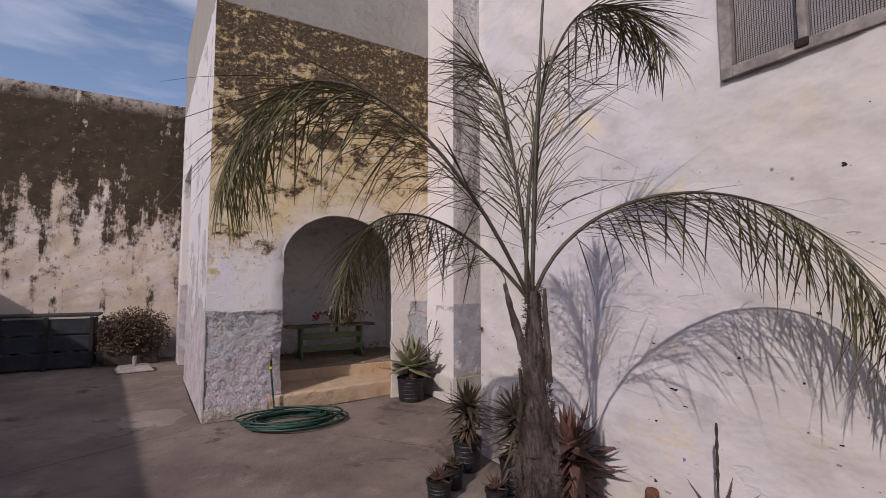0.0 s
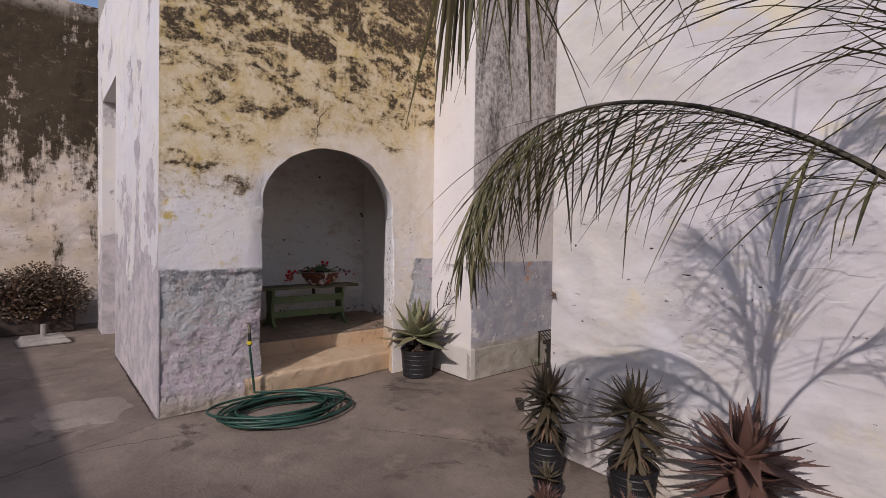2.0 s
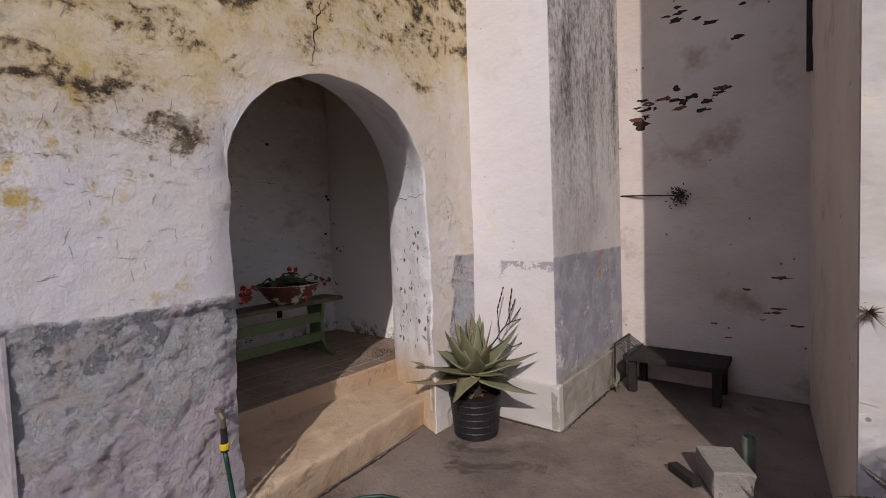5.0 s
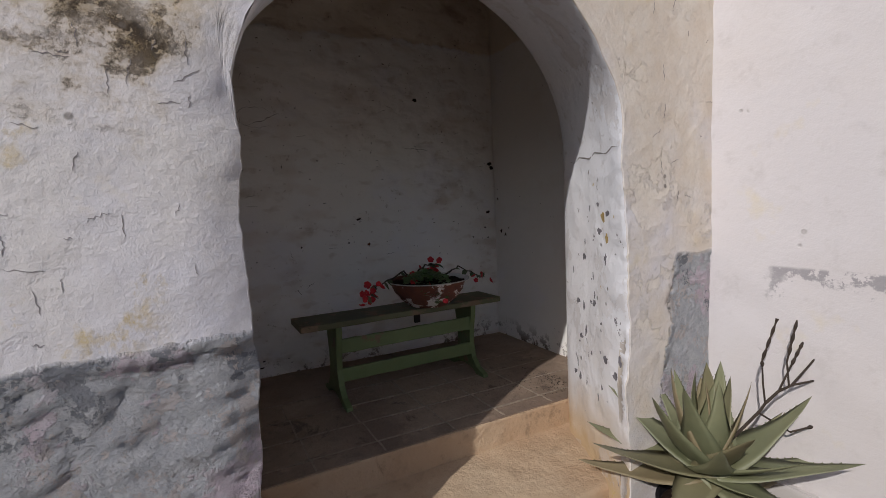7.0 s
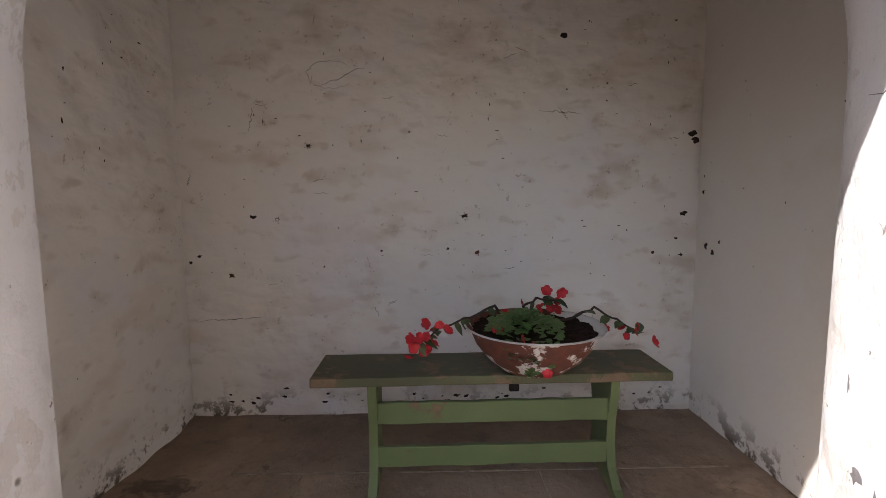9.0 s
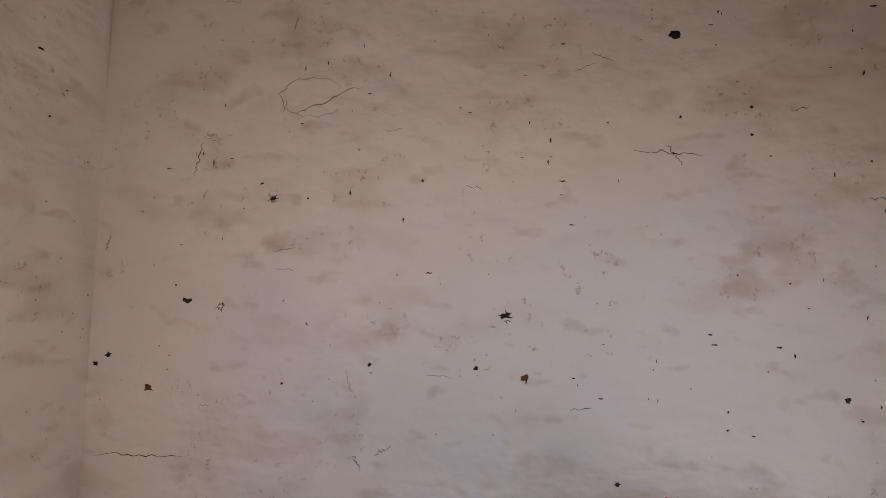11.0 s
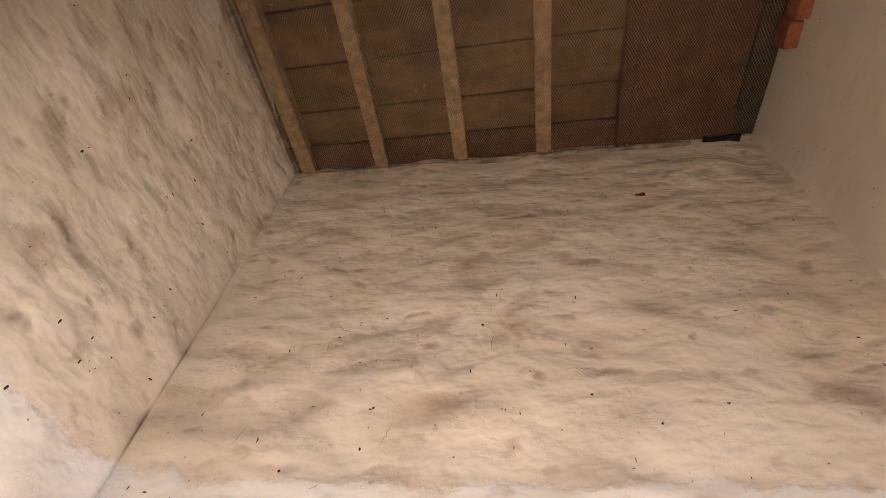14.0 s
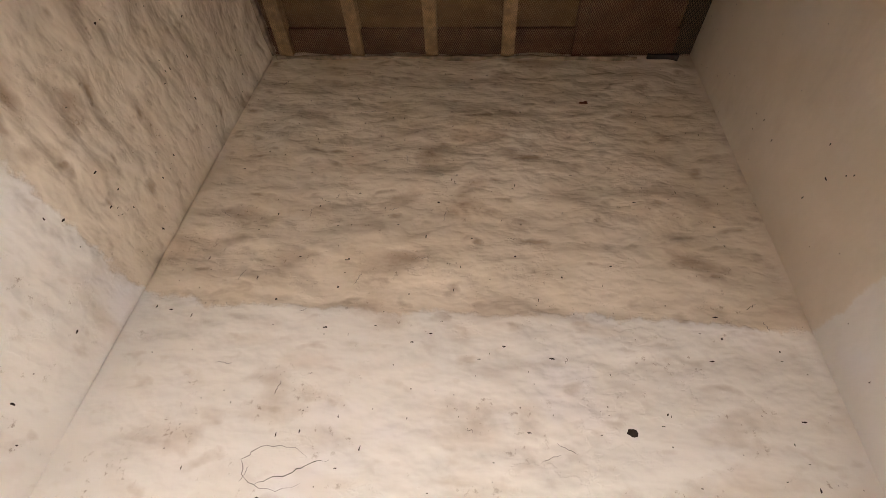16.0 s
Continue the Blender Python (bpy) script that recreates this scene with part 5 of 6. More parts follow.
def petals(bm, c, r, rr, n=5):
    ax = Vector((rr.uniform(-1, 1), rr.uniform(-1.4, 0.2), rr.uniform(-0.2, 1))).normalized()
    s = ax.orthogonal().normalized()
    for i in range(n):
        a = 2 * math.pi * i / n + rr.uniform(-0.2, 0.2)
        d = (Matrix.Rotation(a, 3, ax) @ s + ax * 0.35).normalized()
        leaf_shape(bm, c, d, ax, r * 0.85, r * 0.85, 0.15, -0.1, 6, True)


def bowl():
    rr = random.Random(9)
    t = thing("planted_bowl", "chipped white enamel bowl of soil and red-flowered plants on the bench", "plant bowl", (2.012, 1.44, FLOOR_Z + 0.5085))
    t.matrix_basis = t.matrix_basis @ Matrix.Diagonal((1.1, 1.1, 1.0, 1))
    bm = bmesh.new()
    lathe(bm, [(0.0, 0.0), (0.10, 0.0), (0.115, 0.006), (0.165, 0.05), (0.205, 0.105), (0.222, 0.15), (0.238, 0.168), (0.243, 0.172), (0.240, 0.176), (0.226, 0.168), (0.212, 0.15), (0.195, 0.105), (0.155, 0.055), (0.10, 0.02), (0.0, 0.016)], 40)
    part("bowl", bm, M_ENAMEL, t, "white enamel chipped to rust", smooth=True)
    bm = bmesh.new()
    tube(bm, [(0.243 * math.cos(a), 0.243 * math.sin(a), 0.173) for a in np.linspace(0, 2 * math.pi, 41)], 0.0035, 6, cap=False)
    part("rim", bm, M_RIM, t, "pale enamel rim")
    bm = bmesh.new()
    lathe(bm, [(0.0, 0.165), (0.06, 0.162), (0.12, 0.150), (0.17, 0.152), (0.219, 0.158), (0.19, 0.10)], 36)
    bmesh.ops.subdivide_edges(bm, edges=bm.edges[:], cuts=2, use_grid_fill=True)
    for v in bm.verts:
        v.co.z += 0.012 * fbm(v.co, 22, 3) + 0.006 * fbm(v.co, 60, 2)
    part("soil", bm, M_SOIL, t)
    # low cushion of small leaves spilling over the front
    bm = bmesh.new()
    for i in range(420):
        a = rr.uniform(-math.pi, math.pi)
        q = rr.random() ** 0.5
        x, y = -0.045 + 0.115 * q * math.cos(a), -0.075 + 0.135 * q * math.sin(a)
        z = 0.185 + 0.05 * (1 - q) + rr.uniform(-0.015, 0.015)
        if y < -0.15:
            z -= (-(y + 0.15)) * 2.2
        d = (math.cos(a) * q + rr.uniform(-0.5, 0.5), math.sin(a) * q - 0.2 + rr.uniform(-0.5, 0.5), rr.uniform(-0.1, 0.6))
        leaf_shape(bm, (x, y, z), d, (rr.uniform(-0.3, 0.3), -0.3, 1), rr.uniform(0.020, 0.032), rr.uniform(0.020, 0.030), 0.15, 0.2, 4)
    part("foliage", bm, M_LEAF, t, "cushion of small round green leaves", smooth=True)
    stems = (((-0.06, 0.04, 0.15), (-0.13, 0.06, 0.23), (-0.24, 0.02, 0.19), (-0.33, -0.02, 0.17), (-0.40, -0.05, 0.12)),
             ((0.06, 0.05, 0.15), (0.17, 0.03, 0.20), (0.22, 0.02, 0.23), (0.29, -0.01, 0.19), (0.36, -0.04, 0.15)),
             ((0.0, 0.05, 0.15), (-0.02, 0.09, 0.22), (0.03, 0.10, 0.25), (0.07, 0.09, 0.25), (0.10, 0.08, 0.25)))
    for s in stems:
        pts = []
        for i in range(len(s) - 1):
            for q in range(5):
                pts.append(tuple(Vector(s[i]).lerp(Vector(s[i + 1]), q / 5) + Vector((0, 0, 0.004 * math.sin(i * 7 + q)))))
        pts.append(s[-1])
        bm = bmesh.new()
        tube(bm, pts, [0.006 * (1 - 0.6 * i / len(pts)) + (0.0015 if i % 5 == 0 else 0) for i in range(len(pts))], 6)
        stem = part("stem", bm, M_STALK, t)
        bm = bmesh.new()
        for i in range(9):
            p = Vector(pts[rr.randrange(6, len(pts))])
            leaf_shape(bm, p, (rr.uniform(-1, 1), rr.uniform(-1, 0.4), rr.uniform(-0.7, 0.5)), (0, -0.3, 1), rr.uniform(0.035, 0.055), rr.uniform(0.022, 0.035), 0.2, 0.3, 5)
        part("leaves", bm, M_LEAFDARK, stem)
        for i in range(16 if s is stems[0] else 6):
            bm = bmesh.new()
            p = Vector(s[-1]).lerp(Vector(s[-2]), rr.random() ** 2) + Vector((rr.uniform(-0.05, 0.05), rr.uniform(-0.04, 0.03), rr.uniform(-0.05, 0.035)))
            petals(bm, p, rr.uniform(0.02, 0.03), rr)
            part("flower", bm, M_FLOWER, stem)
    for p in ((-0.14, -0.10, 0.19), (-0.075, -0.17, 0.17), (-0.03, -0.185, 0.15), (0.01, -0.02, 0.235), (-0.04, 0.03, 0.25), (0.0, -0.21, 0.06), (-0.10, 0.0, 0.22)):
        bm = bmesh.new()
        petals(bm, p, rr.uniform(0.02, 0.026), rr)
        part("flower", bm, M_FLOWER, t)


def litter():
    rr = random.Random(4)
    vs, fs = [], []
    for i in range(260):
        x, y = 2.72 - abs(rr.gauss(0, 0.16)), 0.98 + rr.gauss(0, 0.12)
        if y < 0.80 or x > 2.95:
            continue
        a, L, w = rr.uniform(0, 6.3), rr.uniform(0.006, 0.013), 0.0022
        c, s = math.cos(a), math.sin(a)
        k = len(vs)
        for u, v, z in ((-L / 2, 0, 0), (0, -w, 0), (L / 2, 0, 0), (0, w, 0), (0, 0, 0.004)):
            vs.append((x + u * c - v * s, y + u * s + v * c, FLOOR_Z + 0.003 + z))
        fs += [(k, k + 1, k + 4), (k + 1, k + 2, k + 4), (k + 2, k + 3, k + 4), (k + 3, k, k + 4)]
    tagged(obj("seed_litter", vs, fs, M_CHIP), "dark droppings scattered on the alcove floor", "litter", kind="stuff")


bench()
bowl()
litter()


# ---- plants ----
def aloe_leaf_mesh(name, L, W, curl, mat, thick=0.22, n=9):
    """A fleshy channelled leaf along +x that rises along its curl, with small teeth on both margins."""
    bm = bmesh.new()
    rings = []
    ang, p = 0.0, Vector((0, 0, 0))
    for i in range(n + 1):
        f = i / n
        w = W * 0.5 * (1 - f) ** 0.75 * (0.85 + 0.35 * math.sin(math.pi * min(1, f * 1.6)))
        w = max(w, 0.0008)
        t = w * thick * 2
        ring = []
        for u, v in ((-1, 0.45), (-0.55, 0.10), (0, -0.02), (0.55, 0.10), (1, 0.45), (0.6, -0.45), (0, -0.75), (-0.6, -0.45)):
            q = Vector((0, u * w, v * t))
            q = Vector((-q.z * math.sin(ang), q.y, q.z * math.cos(ang)))
            ring.append(bm.verts.new(p + q))
        rings.append(ring)
        p = p + Vector((math.cos(ang), 0, math.sin(ang))) * L / n
        ang += curl / n
    for a, b in zip(rings, rings[1:]):
        for k in range(8):
            bm.faces.new((a[k], a[(k + 1) % 8], b[(k + 1) % 8], b[k]))
    bm.faces.new(rings[0])
    for a, b in zip(rings[1:-2], rings[2:-1]):            # teeth
        for k, s in ((0, -1), (4, 1)):
            for q in (0.2, 0.7):
                c = a[k].co.lerp(b[k].co, q)
                d = (b[k].co - a[k].co).normalized() * 0.004
                o = Vector((0, s * 0.006, 0.002))
                bm.faces.new((bm.verts.new(c - d), bm.verts.new(c + d), bm.verts.new(c + o + d)))
    me = bpy.data.meshes.new(name)
    bm.normal_update()
    bm.to_mesh(me)
    bm.free()
    me.polygons.foreach_set("use_smooth", [True] * len(me.polygons))
    me.materials.append(mat)
    return me


def rosette(parent, z, count, meshes, seed, low=-15, high=80, grow=1.0, name="leaf", r0=0.012, shrink=0.35):
    """Leaves round an axis, the outer ones low and the inner ones upright; each is a piece of its own."""
    rr = random.Random(seed)
    for i in range(count):
        f = i / max(1, count - 1)
        tilt = low + (high - low) * f + rr.uniform(-8, 8)
        ob = new(name, rr.choice(meshes))
        az = i * 137.5 + rr.uniform(-12, 12)
        s = grow * (1.0 - shrink * f) * rr.uniform(0.85, 1.12)
        ob.parent = parent
        ob.matrix_basis = pose(0, 0, z + 0.03 * f, 0, 0, az) @ pose(r0, 0, 0, rr.uniform(-10, 10), -tilt, 0) @ Matrix.Diagonal((s, s, s, 1))


def pot_mesh(bm, r0, r1, h):
    prof = [(0.0, 0.0), (r0 * 0.95, 0.0), (r0, 0.006)]
    for q in range(1, 6):
        f = q / 6
        r = r0 + (r1 - r0) * f
        prof += [(r, h * f - 0.006), (r + 0.003, h * f), (r, h * f + 0.006)]
    prof += [(r1, h - 0.02), (r1 + 0.007, h - 0.018), (r1 + 0.008, h), (r1 - 0.004, h), (r1 - 0.008, h - 0.03), (0.0, h - 0.034)]
    lathe(bm, prof, 28)


def potted(name, label, at, r0, r1, h, seed, rz=0, group=""):
    t = thing(name, label, "potted plant", at, rz, group)
    bm = bmesh.new()
    pot_mesh(bm, r0, r1, h)
    part("pot", bm, M_POT, t, "black plastic nursery pot", smooth=False)
    bm = bmesh.new()
    lathe(bm, [(0.0, h - 0.018), (r1 * 0.6, h - 0.02), (r1 - 0.01, h - 0.028)], 20)
    part("soil", bm, M_SOIL, t)
    return t


def aloes():
    big = [aloe_leaf_mesh("leaf", 0.46, 0.20, c, M_ALOE, 0.11) for c in (0.0, 0.3, 0.5)]
    dry = [aloe_leaf_mesh("dry_leaf", 0.24, 0.06, c, M_DRY, 0.1) for c in (-0.9, -1.3)]
    t = potted("aloe_plant", "large green aloe in a black pot beside the arch", (2.385, -0.22, 0.0), 0.155, 0.178, 0.29, 1)
    rosette(t, 0.43, 32, big, 3, -24, 84, 1.0, shrink=0.2)
    bm = bmesh.new()
    tube(bm, [(0, 0, 0.25), (0.004, 0, 0.36), (0, 0, 0.46)], [0.05, 0.045, 0.035], 10)
    part("stem", bm, M_STALK, t)
    rosette(t, 0.275, 6, dry, 4, -20, -5, 1.0, "dry_leaf")
    # dead branching flower stalk

    def sprig(name, pts, r, parent, bud=True, label=""):
        """A crooked twig in the plane of the stalk, its last part rough with dry buds."""
        p3 = [Vector((0.886 * u, -0.463 * u, z)) for u, z in pts]
        fine = []
        for p, q in zip(p3, p3[1:]):
            fine += [p.lerp(q, i / 7) for i in range(7)]
        fine.append(p3[-1])
        n = len(fine)
        bm = bmesh.new()
        tube(bm, fine, [r * (1 - 0.35 * i / n) + (0.0042 if bud and i > n * 0.5 and i % 2 else 0) for i in range(n)], 6)
        return part(name, bm, M_STALK, parent, label)

    stalk = sprig("flower_stalk", ((0.02, 0.36), (0.08, 0.54), (0.20, 0.66), (0.22, 0.69)), 0.0075, t, False, "dead dark branching flower stalk")
    sprig("branch", ((0.22, 0.69), (0.27, 0.735), (0.32, 0.757)), 0.006, stalk, False)
    for pts in (((0.22, 0.69), (0.21, 0.77), (0.205, 0.86), (0.26, 1.02)), ((0.31, 0.755), (0.30, 0.85), (0.335, 1.01)), ((0.27, 0.735), (0.31, 0.82), (0.36, 0.925)),
                ((0.32, 0.757), (0.41, 0.86), (0.55, 1.06)), ((0.32, 0.757), (0.46, 0.78), (0.565, 0.91)), ((0.20, 0.65), (0.32, 0.57), (0.41, 0.59), (0.48, 0.69)), ((0.40, 0.585), (0.46, 0.60), (0.575, 0.70))):
        sprig("branch", pts, 0.0042, stalk)

    # row of aloes along the house wall
    spots = (("tall spindly dark green aloe in a black pot by the wall", (1.78, -2.43, 0), 0.10, 0.115, 0.24, 0.50, 40, 0.28, M_ALOEDARK, 11),
             ("bushy dark green aloe in a black pot by the wall", (1.86, -2.96, 0), 0.11, 0.125, 0.24, 0.53, 50, 0.32, M_ALOEDARK, 12),
             ("broad red-brown sunburnt aloe in a black pot by the wall", (1.84, -3.50, 0), 0.11, 0.125, 0.22, 0.48, 34, 0.36, M_ALOERED, 13))
    for label, at, r0, r1, h, top, n, L, mat, seed in spots:
        t = potted("aloe_plant", label, at, r0, r1, h, seed, group="aloes along the house wall")
        ms = [aloe_leaf_mesh("leaf", L, 0.050 if mat is M_ALOEDARK else 0.092, c, mat, 0.2, 7) for c in (-0.5, 0.2, 0.6)]
        bm = bmesh.new()
        tube(bm, [(0, 0, h - 0.04), (0.01, 0.005, (h + top) / 2), (0, 0, top)], [0.02, 0.018, 0.015], 7)
        part("stem", bm, M_STALK, t)
        rosette(t, top, n, ms, seed, -25, 80, 1.0)
        rosette(t, (h + top) / 2 + 0.05, 26, ms, seed + 50, -45, 30, 1.0)
        rosette(t, h + 0.06, 22, ms, seed + 70, -60, 10, 0.9)
        dr = [aloe_leaf_mesh("dry_leaf", 0.16, 0.022, c, M_DRY, 0.1, 6) for c in (-1.2, -2.0)]
        rosette(t, h + 0.05, 22, dr, seed + 90, -60, 5, 1.1, "dry_leaf")
    # small ones in front
    for label, at, r, L, mat, n, seed in (("small pale green aloe in a low black pot", (1.50, -2.66, 0), 0.075, 0.11, M_ALOEDARK, 20, 21),
                                         ("small coral-red succulent in a low black pot", (1.30, -2.80, 0), 0.085, 0.10, M_ALOERED, 34, 22),
                                         ("small brown aloe in a low black pot", (1.55, -3.12, 0), 0.07, 0.12, M_ALOERED, 18, 23)):
        t = potted("succulent", label, at, r * 0.85, r, 0.15, seed, group="small pots before the aloes")
        ms = [aloe_leaf_mesh("leaf", L, 0.02, c, mat, 0.35, 5) for c in (0.1, 0.5)]
        rosette(t, 0.15, n, ms, seed, 0, 85, 1.0)
    # long-toothed aloe with a flower spike
    t = potted("aloe_plant", "arching dark aloe with a dead flower spike in a black pot", (1.80, -4.42, 0), 0.12, 0.14, 0.28, 31)
    ms = [aloe_leaf_mesh("leaf", 0.34, 0.055, c, M_ALOERED, 0.25, 9) for c in (-0.9, -0.3, 0.2)]
    rosette(t, 0.36, 16, ms, 31, 15, 80, 0.95)
    bm = bmesh.new()
    pts = [Vector((0.02, 0.0, 0.34)).lerp(Vector((0.03, 0.0, 0.86)), i / 16) for i in range(17)]
    tube(bm, pts, [0.005 + (0.004 if i > 8 and i % 2 else 0) for i in range(17)], 6)
    part("flower_spike", bm, M_STALK, t)


def frond(palm, origin, az, ctrl, L, hang, first, count, seed, stiff=1.0, limp=0.0):
    """One feather leaf: a bowed stalk and two rows of narrow leaflets, limp where hang is high."""
    rr = random.Random(seed)
    d = Vector((math.cos(radians(az)), math.sin(radians(az)), 0))
    side = Vector((-d.y, d.x, 0))
    c = [Vector(origin) + d * r + Vector((0, 0, z)) for r, z in ctrl]

    def at(f):
        g = 1 - f
        return c[0] * g ** 3 + c[1] * 3 * g * g * f + c[2] * 3 * g * f * f + c[3] * f ** 3

    bm = bmesh.new()
    m = 26
    tube(bm, [at(i / m) for i in range(m + 1)], [0.0072 * (1 - i / m) ** 0.9 + 0.0016 for i in range(m + 1)], 7)
    stalk = part("frond", bm, M_RACHIS, palm)
    vs, fs = [], []
    for i in range(count):
        f = first + (1 - first) * (i + rr.random() * 0.7) / count
        p0 = at(min(1, f))
        tan = (at(min(1, f + 0.02)) - at(max(0, f - 0.02))).normalized()
        nup = side.cross(tan).normalized()
        for s in (-1, 1):
            if rr.random() < 0.06:
                continue
            ln = L * (0.55 + 0.75 * math.sin(math.pi * min(1, 0.15 + 0.85 * f)) ** 0.8) * rr.uniform(0.8, 1.15)
            go = (side * s * rr.uniform(0.3, 1.1) + tan * rr.uniform(0.1, 1.0) + nup * rr.uniform(-0.1, 0.5) * stiff + Vector((0, 0, -1)) * limp * min(1, 0.3 + f) * rr.uniform(0.5, 1.5)).normalized()
            if rr.random() < 0.42:                        # some stand up stiffly from the stalk
                go = (side * s * rr.uniform(0.1, 0.6) + tan * rr.uniform(0.7, 1.2) + nup * rr.uniform(0.2, 1.0)).normalized()
                ln *= rr.uniform(0.8, 1.25)
            w = rr.uniform(0.0021, 0.0042)
            hg = hang * rr.uniform(0.15, 1.1)
            n, k = 6, len(vs)
            kink = rr.uniform(0.35, 0.9) if rr.random() < 0.3 else None
            pos, dirn = p0.copy(), go.copy()
            for q in range(n + 1):
                u = q / n
                ww = max(0.0006, w * math.sin(math.pi * (0.12 + 0.88 * u)) ** 0.7) if q < n else 0.0006
                across = dirn.cross(Vector((0, 0, 1)))
                across = across.normalized() if across.length > 0.05 else side
                fold = across.cross(dirn).normalized() * ww * 0.6
                vs.extend([pos - across * ww + fold, pos, pos + across * ww + fold])
                pos = pos + dirn * ln / n
                dirn = (dirn + Vector((0, 0, -1)) * hg * (0.25 + 0.9 * u) + (Vector((0, 0, -0.8)) if kink and u < kink <= u + 1 / n else Vector())).normalized()
            for q in range(n):
                a = k + 3 * q
                fs += [(a, a + 1, a + 4, a + 3), (a + 1, a + 2, a + 5, a + 4)]
    obj("foliage", vs, fs, M_FROND, stalk)


def palm():
    base = Vector((0.875, -4.255, 0))
    t = thing("palm_tree", "young feather palm with limp drooping fronds and a shaggy trunk", "palm tree", tuple(base))
    bm = bmesh.new()
    rr = random.Random(2)
    zs = np.linspace(0, 1.47, 60)
    n, rings = 26, []

    def girth(z):
        return 0.024 + 0.062 * min(1.0, max(0.0, (1.47 - z) / 0.68)) ** 1.25

    def lean(z):
        return 0.055 * (1 - z / 1.47) - 0.012 * math.sin(z * 2.7)

    for z in zs:
        r = girth(z) * (0.86 + 0.05 * math.sin(z * 21))
        ring = []
        for a in (2 * math.pi * i / n for i in range(n)):
            q = r * (1 + 0.22 * fbm((math.cos(a) * 2, math.sin(a) * 2, z * 2.6), 1.6, 4) + 0.07 * fbm((math.cos(a) * 3, math.sin(a) * 3, z), 5, 2))
            ring.append(bm.verts.new((lean(z) + q * math.cos(a), q * math.sin(a), z)))
        rings.append(ring)
    for a, b in zip(rings, rings[1:]):
        for k in range(n):
            bm.faces.new((a[k], a[(k + 1) % n], b[(k + 1) % n], b[k]))
    bm.faces.new(rings[-1])
    trunk = part("trunk", bm, M_BARK, t, "shaggy grey-brown trunk", smooth=True)
    # old leaf bases wrapped round the trunk, torn and curling away at the tip
    for i in range(22):
        a = i * 2.4
        z0 = 0.30 + 0.046 * i
        L = rr.uniform(0.13, 0.25)
        turn = rr.uniform(-0.5, 0.5)
        bm = bmesh.new()
        rows = []
        for q in range(7):
            f = q / 6
            z = z0 + L * f
            r = girth(z)
            w = (0.034 * (1 - f) ** 0.7 + 0.004) * (1 + 0.25 * rr.uniform(-1, 1))
            rad = r * 0.88 + 0.016 * f ** 2.5
            b = a + turn * f
            rows.append([bm.verts.new((lean(z) + (rad + o) * math.cos(b + s * w / r), (rad + o) * math.sin(b + s * w / r), z)) for s, o in ((-1, 0), (0, 0.008), (1, 0), (0, -0.006))])
        for p, q in zip(rows, rows[1:]):
            for k in range(4):
                bm.faces.new((p[k], p[(k + 1) % 4], q[(k + 1) % 4], q[k]))
        bm.faces.new(rows[-1])
        part("leaf_base", bm, M_BARK, trunk)
    # cut stubs: a long one split off along the trunk, a short one opposite
    for pts, rad in ((((0.055, -0.075, 0.86), (0.005, -0.045, 1.05), (-0.035, 0.015, 1.25), (-0.062, 0.055, 1.40), (-0.078, 0.072, 1.50)), (0.010, 0.024, 0.020, 0.013, 0.008)),
                     (((0.05, -0.04, 1.12), (0.035, -0.045, 1.28), (0.022, -0.050, 1.40), (0.020, -0.052, 1.48)), (0.012, 0.013, 0.010, 0.007))):
        bm = bmesh.new()
        fine, rr_ = [], []
        for (p, q), (u, v) in zip(zip(pts, pts[1:]), zip(rad, rad[1:])):
            for i in range(5):
                fine.append(Vector(p).lerp(Vector(q), i / 5))
                rr_.append((u + (v - u) * i / 5) * (1 + 0.15 * math.sin(len(fine) * 1.9)))
        fine.append(Vector(pts[-1]))
        rr_.append(rad[-1])
        tube(bm, fine, rr_, 9)
        part("stub", bm, M_BARK, t, "grey cut-off leaf stub")
    # loose fibres
    vs, fs = [], []
    for i in range(2600):
        a, z = rr.uniform(0, 6.28), rr.uniform(0.35, 1.5)
        r = girth(z) * 0.95
        p = Vector((lean(z) + r * math.cos(a), r * math.sin(a), z))
        d = Vector((math.cos(a) * 0.6, math.sin(a) * 0.6, rr.uniform(-0.8, 0.9))).normalized()
        e = p + d * rr.uniform(0.01, 0.038)
        s = Vector((-math.sin(a), math.cos(a), 0)) * 0.0016
        k = len(vs)
        vs += [p - s, p + s, e, p + d * 0.01 + Vector((0, 0, 0.003))]
        fs += [(k, k + 1, k + 2), (k, k + 3, k + 2), (k + 1, k + 3, k + 2)]
    obj("fibre", vs, fs, M_BARK, trunk)
    o = (0.0, 0.0, 0.0)
    frond(t, o, 158, ((0.0, 1.42), (0.50, 2.50), (1.08, 2.44), (1.16, 1.85)), 0.42, 0.24, 0.12, 124, 41, 0.6, 0.65)
    frond(t, o, 108, ((0.0, 1.42), (0.50, 2.00), (1.20, 1.99), (1.25, 1.42)), 0.36, 0.20, 0.10, 132, 42, 0.7, 0.9)
    frond(t, o, -40, ((0.0, 1.42), (0.16, 2.02), (1.20, 2.04), (1.30, 1.12)), 0.34, 0.20, 0.18, 120, 43, 0.9, 0.7)
    frond(t, o, -25, ((-0.02, 1.42), (-0.03, 2.25), (0.16, 3.02), (0.60, 2.50)), 0.34, 0.22, 0.56, 84, 44, 0.6, 0.4)
    frond(t, o, 112, ((0.0, 1.42), (0.06, 1.95), (0.10, 2.36), (0.24, 2.46)), 0.34, 0.18, 0.14, 84, 45, 0.9)
    frond(t, o, 10, ((0.0, 1.42), (0.04, 1.95), (0.06, 2.3), (0.12, 2.44)), 0.34, 0.20, 0.18, 76, 46, 0.9)
    bm = bmesh.new()
